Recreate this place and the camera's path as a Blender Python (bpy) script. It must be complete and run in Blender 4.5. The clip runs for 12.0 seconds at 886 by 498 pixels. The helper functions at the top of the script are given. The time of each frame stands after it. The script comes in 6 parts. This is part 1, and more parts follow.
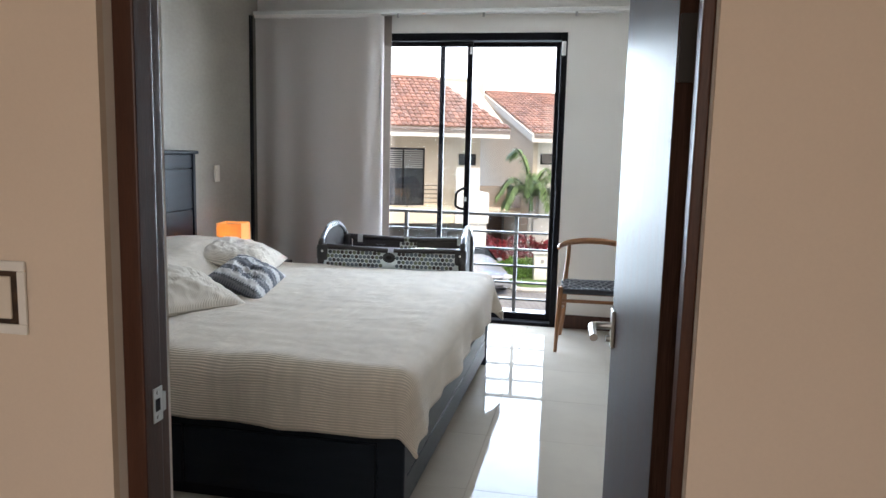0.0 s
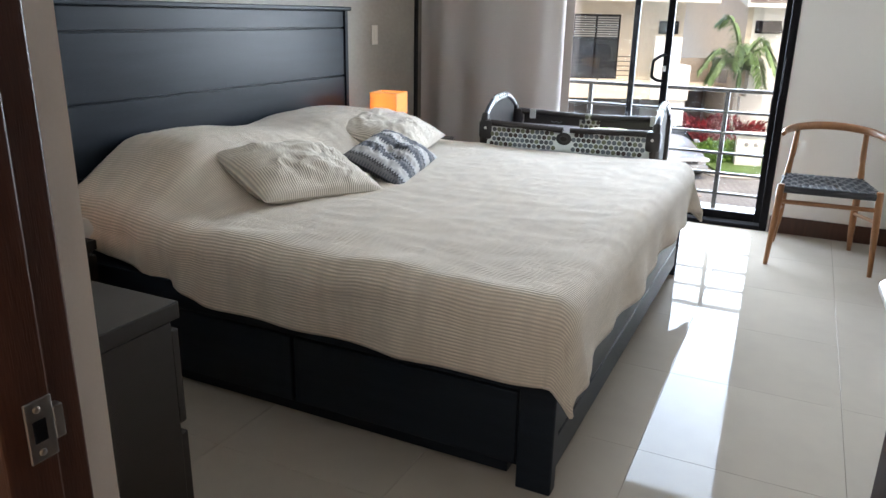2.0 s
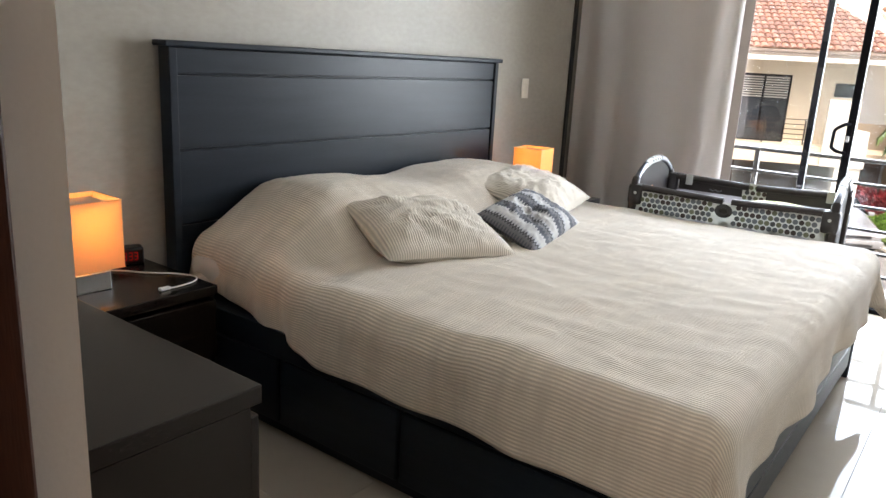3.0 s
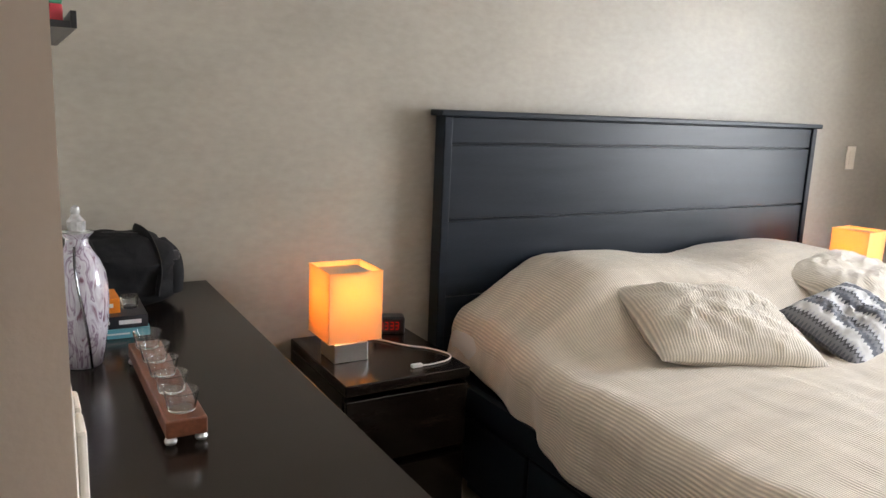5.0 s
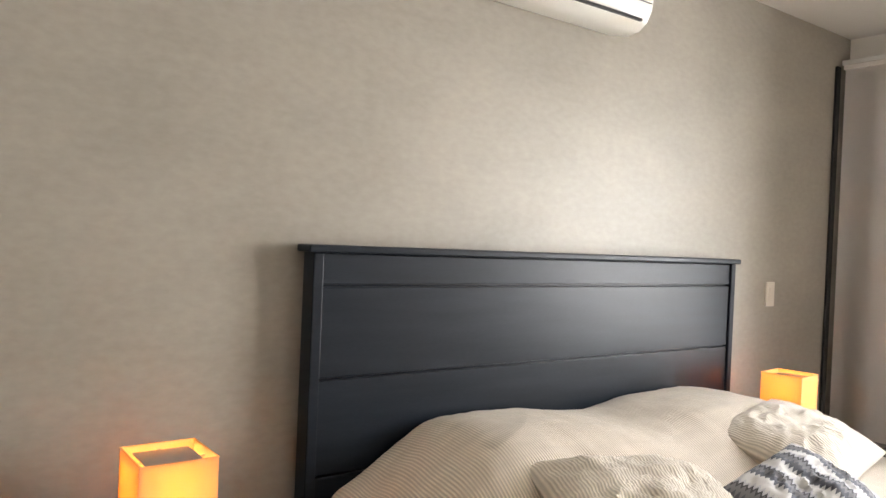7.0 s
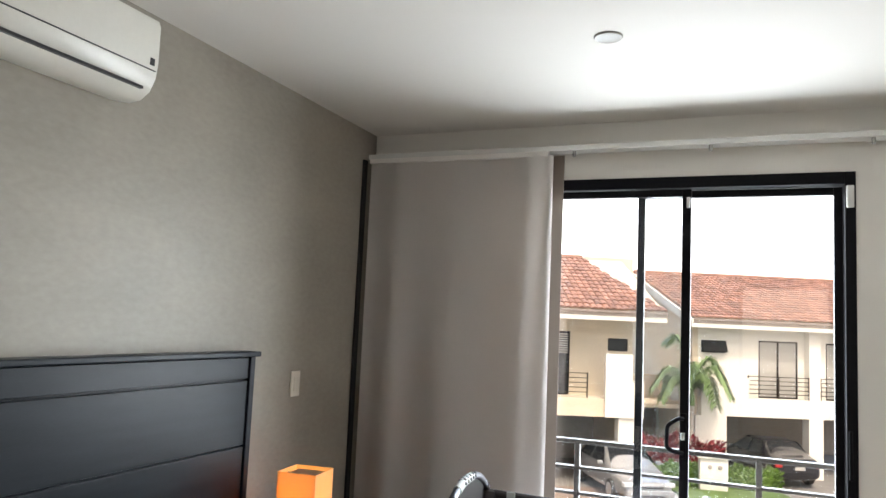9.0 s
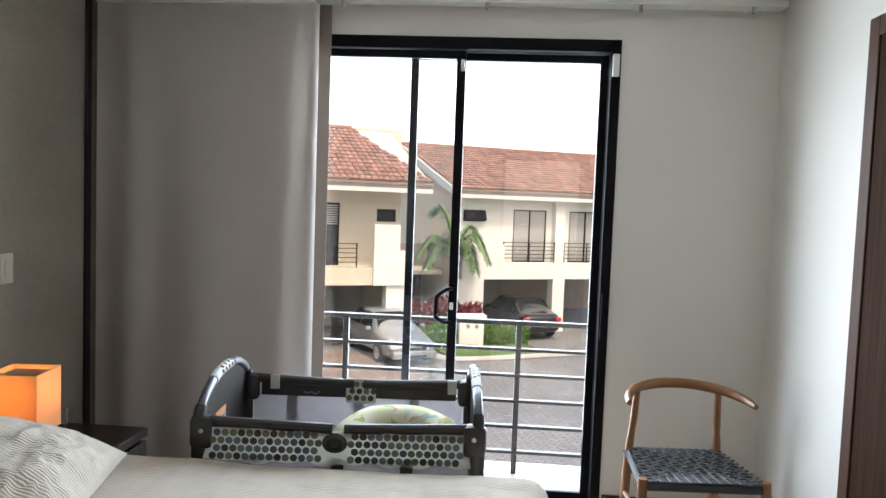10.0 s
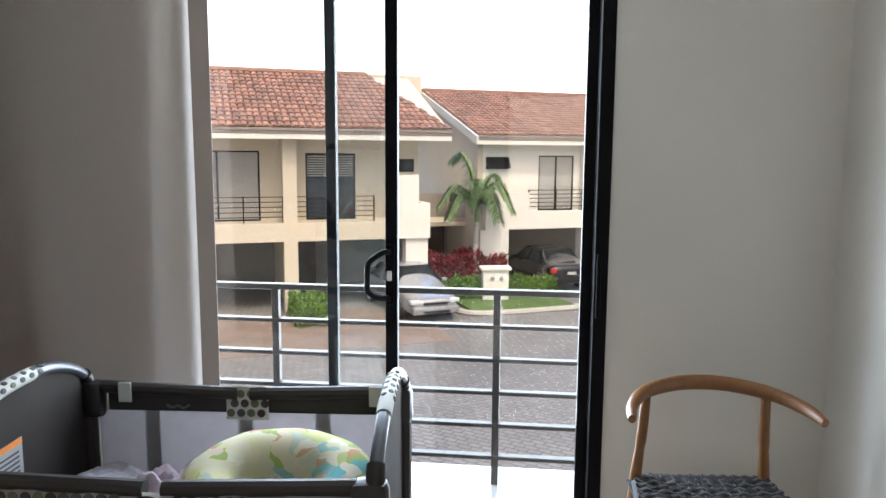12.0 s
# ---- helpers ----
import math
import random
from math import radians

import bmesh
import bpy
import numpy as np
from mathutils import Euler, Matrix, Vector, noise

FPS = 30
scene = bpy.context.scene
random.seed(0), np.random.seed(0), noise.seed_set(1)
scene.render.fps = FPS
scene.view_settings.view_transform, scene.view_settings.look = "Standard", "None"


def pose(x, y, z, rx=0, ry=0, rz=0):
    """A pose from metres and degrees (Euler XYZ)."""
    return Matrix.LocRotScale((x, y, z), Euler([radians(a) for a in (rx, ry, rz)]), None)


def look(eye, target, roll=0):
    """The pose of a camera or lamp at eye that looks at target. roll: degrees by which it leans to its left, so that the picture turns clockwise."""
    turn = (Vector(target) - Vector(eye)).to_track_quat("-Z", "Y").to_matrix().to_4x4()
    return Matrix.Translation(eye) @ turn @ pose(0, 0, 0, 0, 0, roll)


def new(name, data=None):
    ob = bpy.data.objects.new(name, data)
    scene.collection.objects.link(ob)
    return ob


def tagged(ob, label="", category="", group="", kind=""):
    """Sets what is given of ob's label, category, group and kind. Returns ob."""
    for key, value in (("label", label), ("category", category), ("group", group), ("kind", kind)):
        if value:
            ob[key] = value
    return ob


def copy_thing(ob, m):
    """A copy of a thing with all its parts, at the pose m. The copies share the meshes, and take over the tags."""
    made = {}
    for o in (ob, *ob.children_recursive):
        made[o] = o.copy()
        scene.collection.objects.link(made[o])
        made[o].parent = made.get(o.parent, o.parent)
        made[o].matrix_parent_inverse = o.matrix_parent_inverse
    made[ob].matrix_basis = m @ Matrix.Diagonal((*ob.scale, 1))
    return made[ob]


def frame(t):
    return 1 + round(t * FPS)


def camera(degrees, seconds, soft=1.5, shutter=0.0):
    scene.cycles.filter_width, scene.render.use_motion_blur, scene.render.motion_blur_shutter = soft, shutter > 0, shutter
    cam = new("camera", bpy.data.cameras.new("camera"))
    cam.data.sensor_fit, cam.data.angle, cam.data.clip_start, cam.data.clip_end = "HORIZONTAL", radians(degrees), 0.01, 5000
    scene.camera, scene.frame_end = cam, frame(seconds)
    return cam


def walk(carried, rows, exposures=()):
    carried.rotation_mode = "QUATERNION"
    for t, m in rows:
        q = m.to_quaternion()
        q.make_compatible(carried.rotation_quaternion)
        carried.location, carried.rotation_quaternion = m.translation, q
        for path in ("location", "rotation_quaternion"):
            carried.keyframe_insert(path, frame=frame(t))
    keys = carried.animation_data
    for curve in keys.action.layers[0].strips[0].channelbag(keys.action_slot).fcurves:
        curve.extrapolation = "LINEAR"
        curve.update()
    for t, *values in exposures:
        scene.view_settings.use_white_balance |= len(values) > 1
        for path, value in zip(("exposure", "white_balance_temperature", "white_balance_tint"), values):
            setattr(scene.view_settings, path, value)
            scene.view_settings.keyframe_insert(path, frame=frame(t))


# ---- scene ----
cam = camera(62.0, 12.0)
PATH = [
    (0, (2.779, -1.218, 1.403), (2.392, 0.726, 1.133), 1.4),
    (0.5, (2.753, -1.055, 1.383), (2.324, 0.859, 0.991), 1.7),
    (1, (2.724, -0.836, 1.361), (2.191, 1.037, 0.904), 1.6),
    (1.5, (2.664, -0.655, 1.33), (2.06, 1.169, 0.776), 0.5),
    (2, (2.644, -0.48, 1.322), (1.823, 1.239, 0.713), 1.2),
    (2.5, (2.604, -0.357, 1.328), (1.59, 1.27, 0.755), 1.2),
    (3, (2.543, -0.252, 1.338), (1.382, 1.298, 0.836), 3.2),
    (3.2, (2.560, -0.212, 1.345), (1.300, 1.260, 0.862), 3.1),
    (4.8, (2.416, -0.057, 1.346), (0.794, 1.061, 0.998), 1.5),
    (5, (2.375, -0.017, 1.357), (0.683, 0.980, 0.978), 2.4),
    (5.5, (2.241, 0.068, 1.316), (0.395, 0.720, 0.907), 1.9),
    (6, (2.136, 0.148, 1.330), (0.269, 0.785, 1.003), 0.1),
    (6.5, (2.048, 0.285, 1.337), (0.279, 1.196, 1.135), 1.7),
    (6.7, (2.020, 0.310, 1.345), (0.324, 1.361, 1.213), 2.2),
    (8.3, (2.079, 0.565, 1.511), (0.804, 2.077, 1.811), 1.9),
    (8.5, (2.030, 0.599, 1.503), (0.906, 2.230, 1.780), 2.0),
    (9, (2.053, 0.761, 1.511), (1.300, 2.603, 1.708), 2.6),
    (9.5, (2.048, 0.893, 1.535), (1.690, 2.860, 1.591), 2.6),
    (10, (1.994, 1.063, 1.506), (1.849, 3.054, 1.382), 2.1),
    (10.5, (2.071, 1.286, 1.474), (1.947, 3.27, 1.253), 2.5),
    (11, (2.172, 1.531, 1.458), (1.942, 3.502, 1.207), 2.9),
    (11.5, (2.205, 1.819, 1.461), (1.955, 3.785, 1.197), 0.8),
    (12, (2.271, 2.107, 1.439), (2.042, 4.077, 1.18), 0.4),
]
EXPOSURES = [(0, 1.0, 6550, 12), (1.5, 1.1, 6550, 12), (2.5, 1.3, 7050, 14), (3.2, 1.4, 7350, 15), (4.8, 1.72, 7550, 17), (5.5, 1.78, 7750, 18), (6.7, 1.8, 8150, 19), (8.3, 1.3, 7600, 15), (8.8, 1.0, 7450, 14), (9.5, 0.75, 7100, 12), (10.5, 0.53, 6950, 12), (12, 0.42, 6900, 12)]
walk(cam, [(t, look(e, g, r)) for t, e, g, r in PATH], EXPOSURES)

# ---- light ----
world = bpy.data.worlds.new("sky")
scene.world = world
world.use_nodes = True
wn = world.node_tree
sky = wn.nodes.new("ShaderNodeTexSky")
sky.sky_type, sky.sun_disc = "NISHITA", False
SUN_EL, SUN_AZ = 60, 150          # degrees; azimuth clockwise from +y
sky.sun_elevation, sky.sun_rotation = radians(SUN_EL), radians(SUN_AZ)
sky.air_density, sky.dust_density, sky.ozone_density = 1.0, 7.0, 0.3
wn.links.new(sky.outputs[0], wn.nodes["Background"].inputs[0])
wn.nodes["Background"].inputs[1].default_value = 0.15


def lamp(name, kind, energy, colour, m, **settings):
    data = bpy.data.lights.new(name, kind)
    data.energy, data.color = energy, colour
    for key, value in settings.items():
        if key == "angle":
            data.angle = value
        elif key == "size":
            data.shape, data.size, data.size_y = "RECTANGLE", value[0], value[1]
        elif key == "radius":
            data.shadow_soft_size = value
    ob = new(name, data)
    ob.matrix_basis = m
    return ob


sun_from = Vector((math.sin(radians(SUN_AZ)) * math.cos(radians(SUN_EL)), math.cos(radians(SUN_AZ)) * math.cos(radians(SUN_EL)), math.sin(radians(SUN_EL))))
lamp("sun", "SUN", 1.1, (1.0, 0.98, 0.96), look(sun_from * 40, (0, 0, 0)), angle=radians(2.0))
# area lamp beyond the railing, added to strengthen the sky's light indoors
lamp("balcony_daylight", "AREA", 1150, (0.71, 0.845, 1.0), look((-1.3, 5.75, 1.75), (-1.3, 0, 1.75)), size=(9.4, 3.4))
# added fill lamp at the invented window opening of the unseen hall end
lamp("hall_daylight", "AREA", 8, (1.0, 0.91, 0.82), look((2.4, -3.0, 1.6), (2.4, 0, 1.3)), size=(1.6, 1.2))


# ---- materials ----
def material(name, base, rough=0.6, metal=0.0, vary=0.12, scale=6.0, grain=60.0, bump=0.15, stretch=(1, 1, 1), second=None, coat=0.0, island=0.0, spec=0.5, depth=0.004, object_random=0.0):
    """A surface with two sizes of variation: broad patches (scale) and fine grain (grain), per metre."""
    m = bpy.data.materials.new(name)
    m.use_nodes = True
    t = m.node_tree
    n, l = t.nodes, t.links
    b = n["Principled BSDF"]
    b.inputs["Roughness"].default_value, b.inputs["Metallic"].default_value = rough, metal
    b.inputs["Coat Weight"].default_value, b.inputs["Coat Roughness"].default_value = coat, 0.06
    b.inputs["Specular IOR Level"].default_value = spec
    co = n.new("ShaderNodeTexCoord")
    mp = n.new("ShaderNodeMapping")
    mp.inputs["Scale"].default_value = stretch
    l.new(co.outputs["Object"], mp.inputs["Vector"])
    broad, fine = n.new("ShaderNodeTexNoise"), n.new("ShaderNodeTexNoise")
    broad.inputs["Scale"].default_value, broad.inputs["Detail"].default_value = scale, 4
    fine.inputs["Scale"].default_value, fine.inputs["Detail"].default_value = grain, 6
    for x in (broad, fine):
        l.new(mp.outputs[0], x.inputs["Vector"])
    add = n.new("ShaderNodeMath")
    add.operation = "MULTIPLY_ADD"
    add.inputs[1].default_value = 0.6
    l.new(broad.outputs[0], add.inputs[0])
    half = n.new("ShaderNodeMath")
    half.operation = "MULTIPLY"
    half.inputs[1].default_value = 0.4
    l.new(fine.outputs[0], half.inputs[0])
    l.new(half.outputs[0], add.inputs[2])
    ramp = n.new("ShaderNodeValToRGB")
    lo = second or [c * (1 - vary) for c in base]
    hi = base if second else [min(1, c * (1 + vary)) for c in base]
    ramp.color_ramp.elements[0].position, ramp.color_ramp.elements[1].position = 0.32, 0.68
    ramp.color_ramp.elements[0].color, ramp.color_ramp.elements[1].color = (*lo, 1), (*hi, 1)
    l.new(add.outputs[0], ramp.inputs[0])
    colour = ramp.outputs[0]
    if object_random or island:
        source = n.new("ShaderNodeNewGeometry").outputs["Random Per Island"] if island else n.new("ShaderNodeObjectInfo").outputs["Random"]
        amount = island or object_random
        rng = n.new("ShaderNodeMapRange")
        rng.inputs["To Min"].default_value, rng.inputs["To Max"].default_value = 1 - amount, 1 + amount
        l.new(source, rng.inputs["Value"])
        hsv = n.new("ShaderNodeHueSaturation")
        l.new(rng.outputs[0], hsv.inputs["Value"])
        l.new(colour, hsv.inputs["Color"])
        colour = hsv.outputs[0]
    l.new(colour, b.inputs["Base Color"])
    rr = n.new("ShaderNodeMapRange")
    rr.inputs["To Min"].default_value, rr.inputs["To Max"].default_value = max(0.02, rough - 0.08), min(1, rough + 0.08)
    if rough < 0.15:
        rr.inputs["To Min"].default_value, rr.inputs["To Max"].default_value = rough * 0.7, rough * 1.4
    l.new(add.outputs[0], rr.inputs["Value"])
    l.new(rr.outputs[0], b.inputs["Roughness"])
    if bump:
        bp = n.new("ShaderNodeBump")
        bp.inputs["Strength"].default_value, bp.inputs["Distance"].default_value = bump, depth
        l.new(add.outputs[0], bp.inputs["Height"])
        l.new(bp.outputs[0], b.inputs["Normal"])
    return m


def glowing(name, base, colour, strength):
    m = material(name, base, 0.8, vary=0.04)
    b = m.node_tree.nodes["Principled BSDF"]
    b.inputs["Emission Color"].default_value, b.inputs["Emission Strength"].default_value = (*colour, 1), strength
    return m


def let_through(m, kind, amount, colour=(1, 1, 1)):
    """Cloth that lets light through: translucent weave, or the open holes of a net."""
    n, l = m.node_tree.nodes, m.node_tree.links
    other, mix = n.new(kind), n.new("ShaderNodeMixShader")
    other.inputs[0].default_value = (*colour, 1)
    mix.inputs[0].default_value = amount
    l.new(n["Principled BSDF"].outputs[0], mix.inputs[1])
    l.new(other.outputs[0], mix.inputs[2])
    l.new(mix.outputs[0], n["Material Output"].inputs[0])
    return m


def clear(name, colour=(1, 1, 1), ior=1.45, rough=0.0):
    m = bpy.data.materials.new(name)
    m.use_nodes = True
    b = m.node_tree.nodes["Principled BSDF"]
    b.inputs["Base Color"].default_value, b.inputs["Roughness"].default_value = (*colour, 1), rough
    b.inputs["IOR"].default_value, b.inputs["Transmission Weight"].default_value = ior, 1
    return m


WHITE_WALL = material("painted_plaster_white", (0.76, 0.73, 0.68), 0.75, vary=0.03, scale=1.5, grain=220, bump=0.12)
GREY_WALL = material("painted_plaster_taupe", (0.325, 0.29, 0.243), 0.46, vary=0.13, scale=2.6, grain=34, bump=0.22, stretch=(1, 0.7, 1.4), spec=0.4)
HALL_WALL = material("painted_plaster_beige", (0.66, 0.56, 0.46), 0.75, vary=0.03, scale=1.5, grain=220, bump=0.12)
CEILING = material("ceiling_paint", (0.71, 0.675, 0.63), 0.85, vary=0.02, scale=1.0, grain=200, bump=0.06)
TILE = material("polished_porcelain", (0.43, 0.38, 0.315), 0.04, vary=0.05, scale=2.0, grain=9, bump=0.006, object_random=0.015, spec=0.065)
GROUT = material("grout", (0.58, 0.54, 0.49), 0.8, vary=0.1)
DARK_WOOD = material("dark_stained_wood", (0.060, 0.023, 0.013), 0.36, vary=0.35, scale=3, grain=45, bump=0.2, stretch=(14, 14, 1), spec=0.35)
BLACK_BROWN = material("black_brown_furniture", (0.014, 0.009, 0.0068), 0.2, vary=0.3, scale=3, grain=60, bump=0.015, stretch=(8, 1, 8), depth=0.001, spec=0.35)
BLACK_METAL = material("black_aluminium", (0.008, 0.008, 0.010), 0.4, vary=0.15, bump=0.03, spec=0.06)
STEEL = material("brushed_steel", (0.55, 0.54, 0.52), 0.3, metal=1.0, vary=0.06, grain=120, bump=0.05)
RAIL_STEEL = material("grey_painted_steel", (0.028, 0.024, 0.021), 0.5, metal=0.0, spec=0.2, vary=0.1, bump=0.03)


def thin_pane(name):
    """A thin clear sheet: light goes straight through, and the gloss grows towards grazing angles."""
    m = bpy.data.materials.new(name)
    m.use_nodes = True
    n, l = m.node_tree.nodes, m.node_tree.links
    n.remove(n["Principled BSDF"])
    through_it, gloss, mix = n.new("ShaderNodeBsdfTransparent"), n.new("ShaderNodeBsdfGlossy"), n.new("ShaderNodeMixShader")
    through_it.inputs[0].default_value = (0.975, 0.985, 0.98, 1)
    gloss.inputs["Roughness"].default_value = 0.01
    face, power, share = n.new("ShaderNodeLayerWeight"), n.new("ShaderNodeMath"), n.new("ShaderNodeMath")
    face.inputs[0].default_value = 0.5
    power.operation, share.operation = "POWER", "MULTIPLY_ADD"
    power.inputs[1].default_value, share.inputs[1].default_value, share.inputs[2].default_value = 5.0, 0.9, 0.035
    l.new(face.outputs["Facing"], power.inputs[0])
    l.new(power.outputs[0], share.inputs[0])
    l.new(share.outputs[0], mix.inputs[0])
    l.new(through_it.outputs[0], mix.inputs[1])
    l.new(gloss.outputs[0], mix.inputs[2])
    l.new(mix.outputs[0], n["Material Output"].inputs[0])
    return m


GLASS = thin_pane("window_glass")


# ---- building helpers ----
FLAT = set()                               # meshes of plain boards keep flat faces


def box(bm, x0, x1, y0, y1, z0, z1, bevel=0.0, segments=2):
    made = bmesh.ops.create_cube(bm, size=1.0, matrix=Matrix.LocRotScale(((x0 + x1) / 2, (y0 + y1) / 2, (z0 + z1) / 2), None, (x1 - x0, y1 - y0, z1 - z0)))
    if bevel < 0.02:
        FLAT.add(id(bm))
    if bevel:
        edges = {e for v in made["verts"] for e in v.link_edges}
        bmesh.ops.bevel(bm, geom=list(edges), offset=bevel, segments=segments, affect="EDGES", profile=0.5)
    return bm


def boxes(*rows, bevel=0.0):
    bm = bmesh.new()
    for r in rows:
        box(bm, *r, bevel=bevel)
    return bm


def tube(points, radius, sides=10, closed=False, taper=None, squash=1.0, caps=True):
    """A round bar along points; taper: radius factors at each point."""
    bm = bmesh.new()
    pts = [Vector(p) for p in points]
    rings, up = [], None
    for i, p in enumerate(pts):
        a = pts[i - 1] if i or closed else p
        b = pts[(i + 1) % len(pts)] if i + 1 < len(pts) or closed else p
        d = (b - a).normalized()
        if up is None:
            up = Vector((0, 0, 1)) if abs(d.z) < 0.9 else Vector((0, 1, 0))
        side = d.cross(up).normalized()
        up = side.cross(d).normalized()
        r = radius * (taper[i] if taper else 1)
        rings.append([bm.verts.new(p + side * math.cos(2 * math.pi * k / sides) * r + up * math.sin(2 * math.pi * k / sides) * r * squash) for k in range(sides)])
    pairs = list(zip(rings, rings[1:])) + ([(rings[-1], rings[0])] if closed else [])
    for r0, r1 in pairs:
        for k in range(sides):
            bm.faces.new((r0[k], r0[(k + 1) % sides], r1[(k + 1) % sides], r1[k]))
    if caps and not closed:
        bm.faces.new(rings[0][::-1])
        bm.faces.new(rings[-1])
    bmesh.ops.recalc_face_normals(bm, faces=bm.faces)
    return bm


def lathe(profile, sides=28):
    """A turned body from (radius, height) rows round the z axis."""
    bm = bmesh.new()
    rings = []
    for r, z in profile:
        rings.append([bm.verts.new((max(r, 0.0004) * math.cos(2 * math.pi * k / sides), max(r, 0.0004) * math.sin(2 * math.pi * k / sides), z)) for k in range(sides)])
    for r0, r1 in zip(rings, rings[1:]):
        for k in range(sides):
            bm.faces.new((r0[k], r0[(k + 1) % sides], r1[(k + 1) % sides], r1[k]))
    bm.faces.new(rings[0][::-1])
    bm.faces.new(rings[-1])
    bmesh.ops.recalc_face_normals(bm, faces=bm.faces)
    return bm


def curve_points(control, count):
    """A smooth line (Catmull-Rom) through control points."""
    c = [Vector(p) for p in control]
    c = [2 * c[0] - c[1]] + c + [2 * c[-1] - c[-2]]
    out = []
    spans = len(c) - 3
    for i in range(count + 1):
        s = min(i / count * spans, spans - 1e-6)
        k, f = int(s), s - int(s)
        p0, p1, p2, p3 = c[k:k + 4]
        out.append(0.5 * (2 * p1 + (p2 - p0) * f + (2 * p0 - 5 * p1 + 4 * p2 - p3) * f * f + (3 * p1 - p0 - 3 * p2 + p3) * f ** 3))
    return out


def mesh_of(name, bm, mat, smooth=True):
    data = bpy.data.meshes.new(name)
    bm.to_mesh(data)
    smooth = smooth and id(bm) not in FLAT
    FLAT.discard(id(bm))
    bm.free()
    data.materials.append(mat)
    if smooth:
        data.polygons.foreach_set("use_smooth", [True] * len(data.polygons))
        data.set_sharp_from_angle(angle=radians(35))
    return data


def thing(name, label, category, at=(0, 0, 0), turn=0.0, group="", kind=""):
    ob = new(name)
    ob.empty_display_size = 0.1
    ob.matrix_basis = pose(*at, 0, 0, turn)
    return tagged(ob, label, category, group, kind)


def part(name, bm, mat, parent, label="", m=None, smooth=True):
    """One mesh under a thing or under a part, in the thing's own coordinates."""
    ob = new(name, mesh_of(name, bm, mat, smooth))
    ob.parent = parent
    if m is not None:
        ob.matrix_basis = m
    return tagged(ob, label)


def single(name, bm, mat, label, category, at=(0, 0, 0), turn=0.0, group="", kind="", smooth=True):
    """A thing of one mesh."""
    ob = new(name, mesh_of(name, bm, mat, smooth))
    ob.matrix_basis = pose(*at, 0, 0, turn)
    return tagged(ob, label, category, group, kind)


def setting(name, bm, mat, label, category, smooth=False):
    return single(name, bm, mat, label, category, kind="structure", smooth=smooth)


# ---- the room's shell ----
H = 2.61                                   # ceiling
YW = 4.65                                  # inner face of the balcony wall
XR = 3.28                                  # face of the wall opposite the bed
HY = -0.175                                # hall face of the door wall
DL, DR, DH = 2.018, 2.932, 2.15             # plaster opening of the room's door
WL, WR, WH = 0.66, 2.545, 2.305            # opening of the balcony door
floor = setting("floor", boxes((-0.15, 3.5, -3.2, YW + 0.2, -0.14, -0.012)), GROUT, "pale polished porcelain tile floor with thin grout joints", "floor")
setting("ceiling", boxes((-0.15, 3.5, -3.2, YW + 0.2, H, H + 0.12)), CEILING, "flat matt white plaster ceiling", "ceiling")
setting("wall_headboard", boxes((-0.15, 0, 0, YW, -0.012, H)), GREY_WALL, "taupe grey painted plaster wall behind the bed", "wall")
setting("wall_door_left", boxes((-0.15, DL, HY + 0.015, 0, -0.012, H)), WHITE_WALL, "white painted plaster wall beside the bedroom door", "wall")
setting("wall_door_right", boxes((DR, 3.5, HY + 0.015, 0, -0.012, H)), WHITE_WALL, "white painted plaster wall beside the bedroom door", "wall")
setting("wall_door_lintel", boxes((DL, DR, HY + 0.015, 0, DH, H)), WHITE_WALL, "white painted plaster above the bedroom door", "wall")
setting("wall_hall_left", boxes((-0.15, DL, HY, HY + 0.015, -0.012, H)), HALL_WALL, "warm beige painted hall wall", "wall")
setting("wall_hall_right", boxes((DR, 3.5, HY, HY + 0.015, -0.012, H)), HALL_WALL, "warm beige painted hall wall", "wall")
setting("wall_hall_lintel", boxes((DL, DR, HY, HY + 0.015, DH, H)), HALL_WALL, "warm beige painted hall wall above the door", "wall")
setting("wall_balcony_left", boxes((-0.15, WL, YW, YW + 0.2, -0.012, H)), WHITE_WALL, "white painted plaster wall behind the curtain", "wall")
setting("wall_balcony_right", boxes((WR, 3.5, YW, YW + 0.2, -0.012, H)), WHITE_WALL, "white painted plaster wall beside the balcony door", "wall")
setting("wall_balcony_lintel", boxes((WL, WR, YW, YW + 0.2, WH, H)), WHITE_WALL, "white painted plaster above the balcony door", "wall")
setting("wall_closet", boxes((XR, 3.5, 0, YW, -0.012, H)), WHITE_WALL, "white painted plaster wall facing the bed", "wall")
# unseen hall walls; the end wall's window opening is invented to hold a lamp
setting("wall_hall_end", boxes((0.9, 1.6, -3.2, -3.05, -0.012, H), (3.2, 3.5, -3.2, -3.05, -0.012, H), (1.6, 3.2, -3.2, -3.05, -0.012, 1.0), (1.6, 3.2, -3.2, -3.05, 2.2, H)), HALL_WALL, "unseen beige hall end wall with an added window opening", "wall")
setting("wall_hall_side", boxes((-0.15, 0.9, -3.2, HY, -0.012, H)), HALL_WALL, "beige painted hall wall", "wall")
setting("wall_hall_other", boxes((3.5, 3.65, -3.2, YW + 0.2, -0.012, H)), HALL_WALL, "beige painted hall wall", "wall")


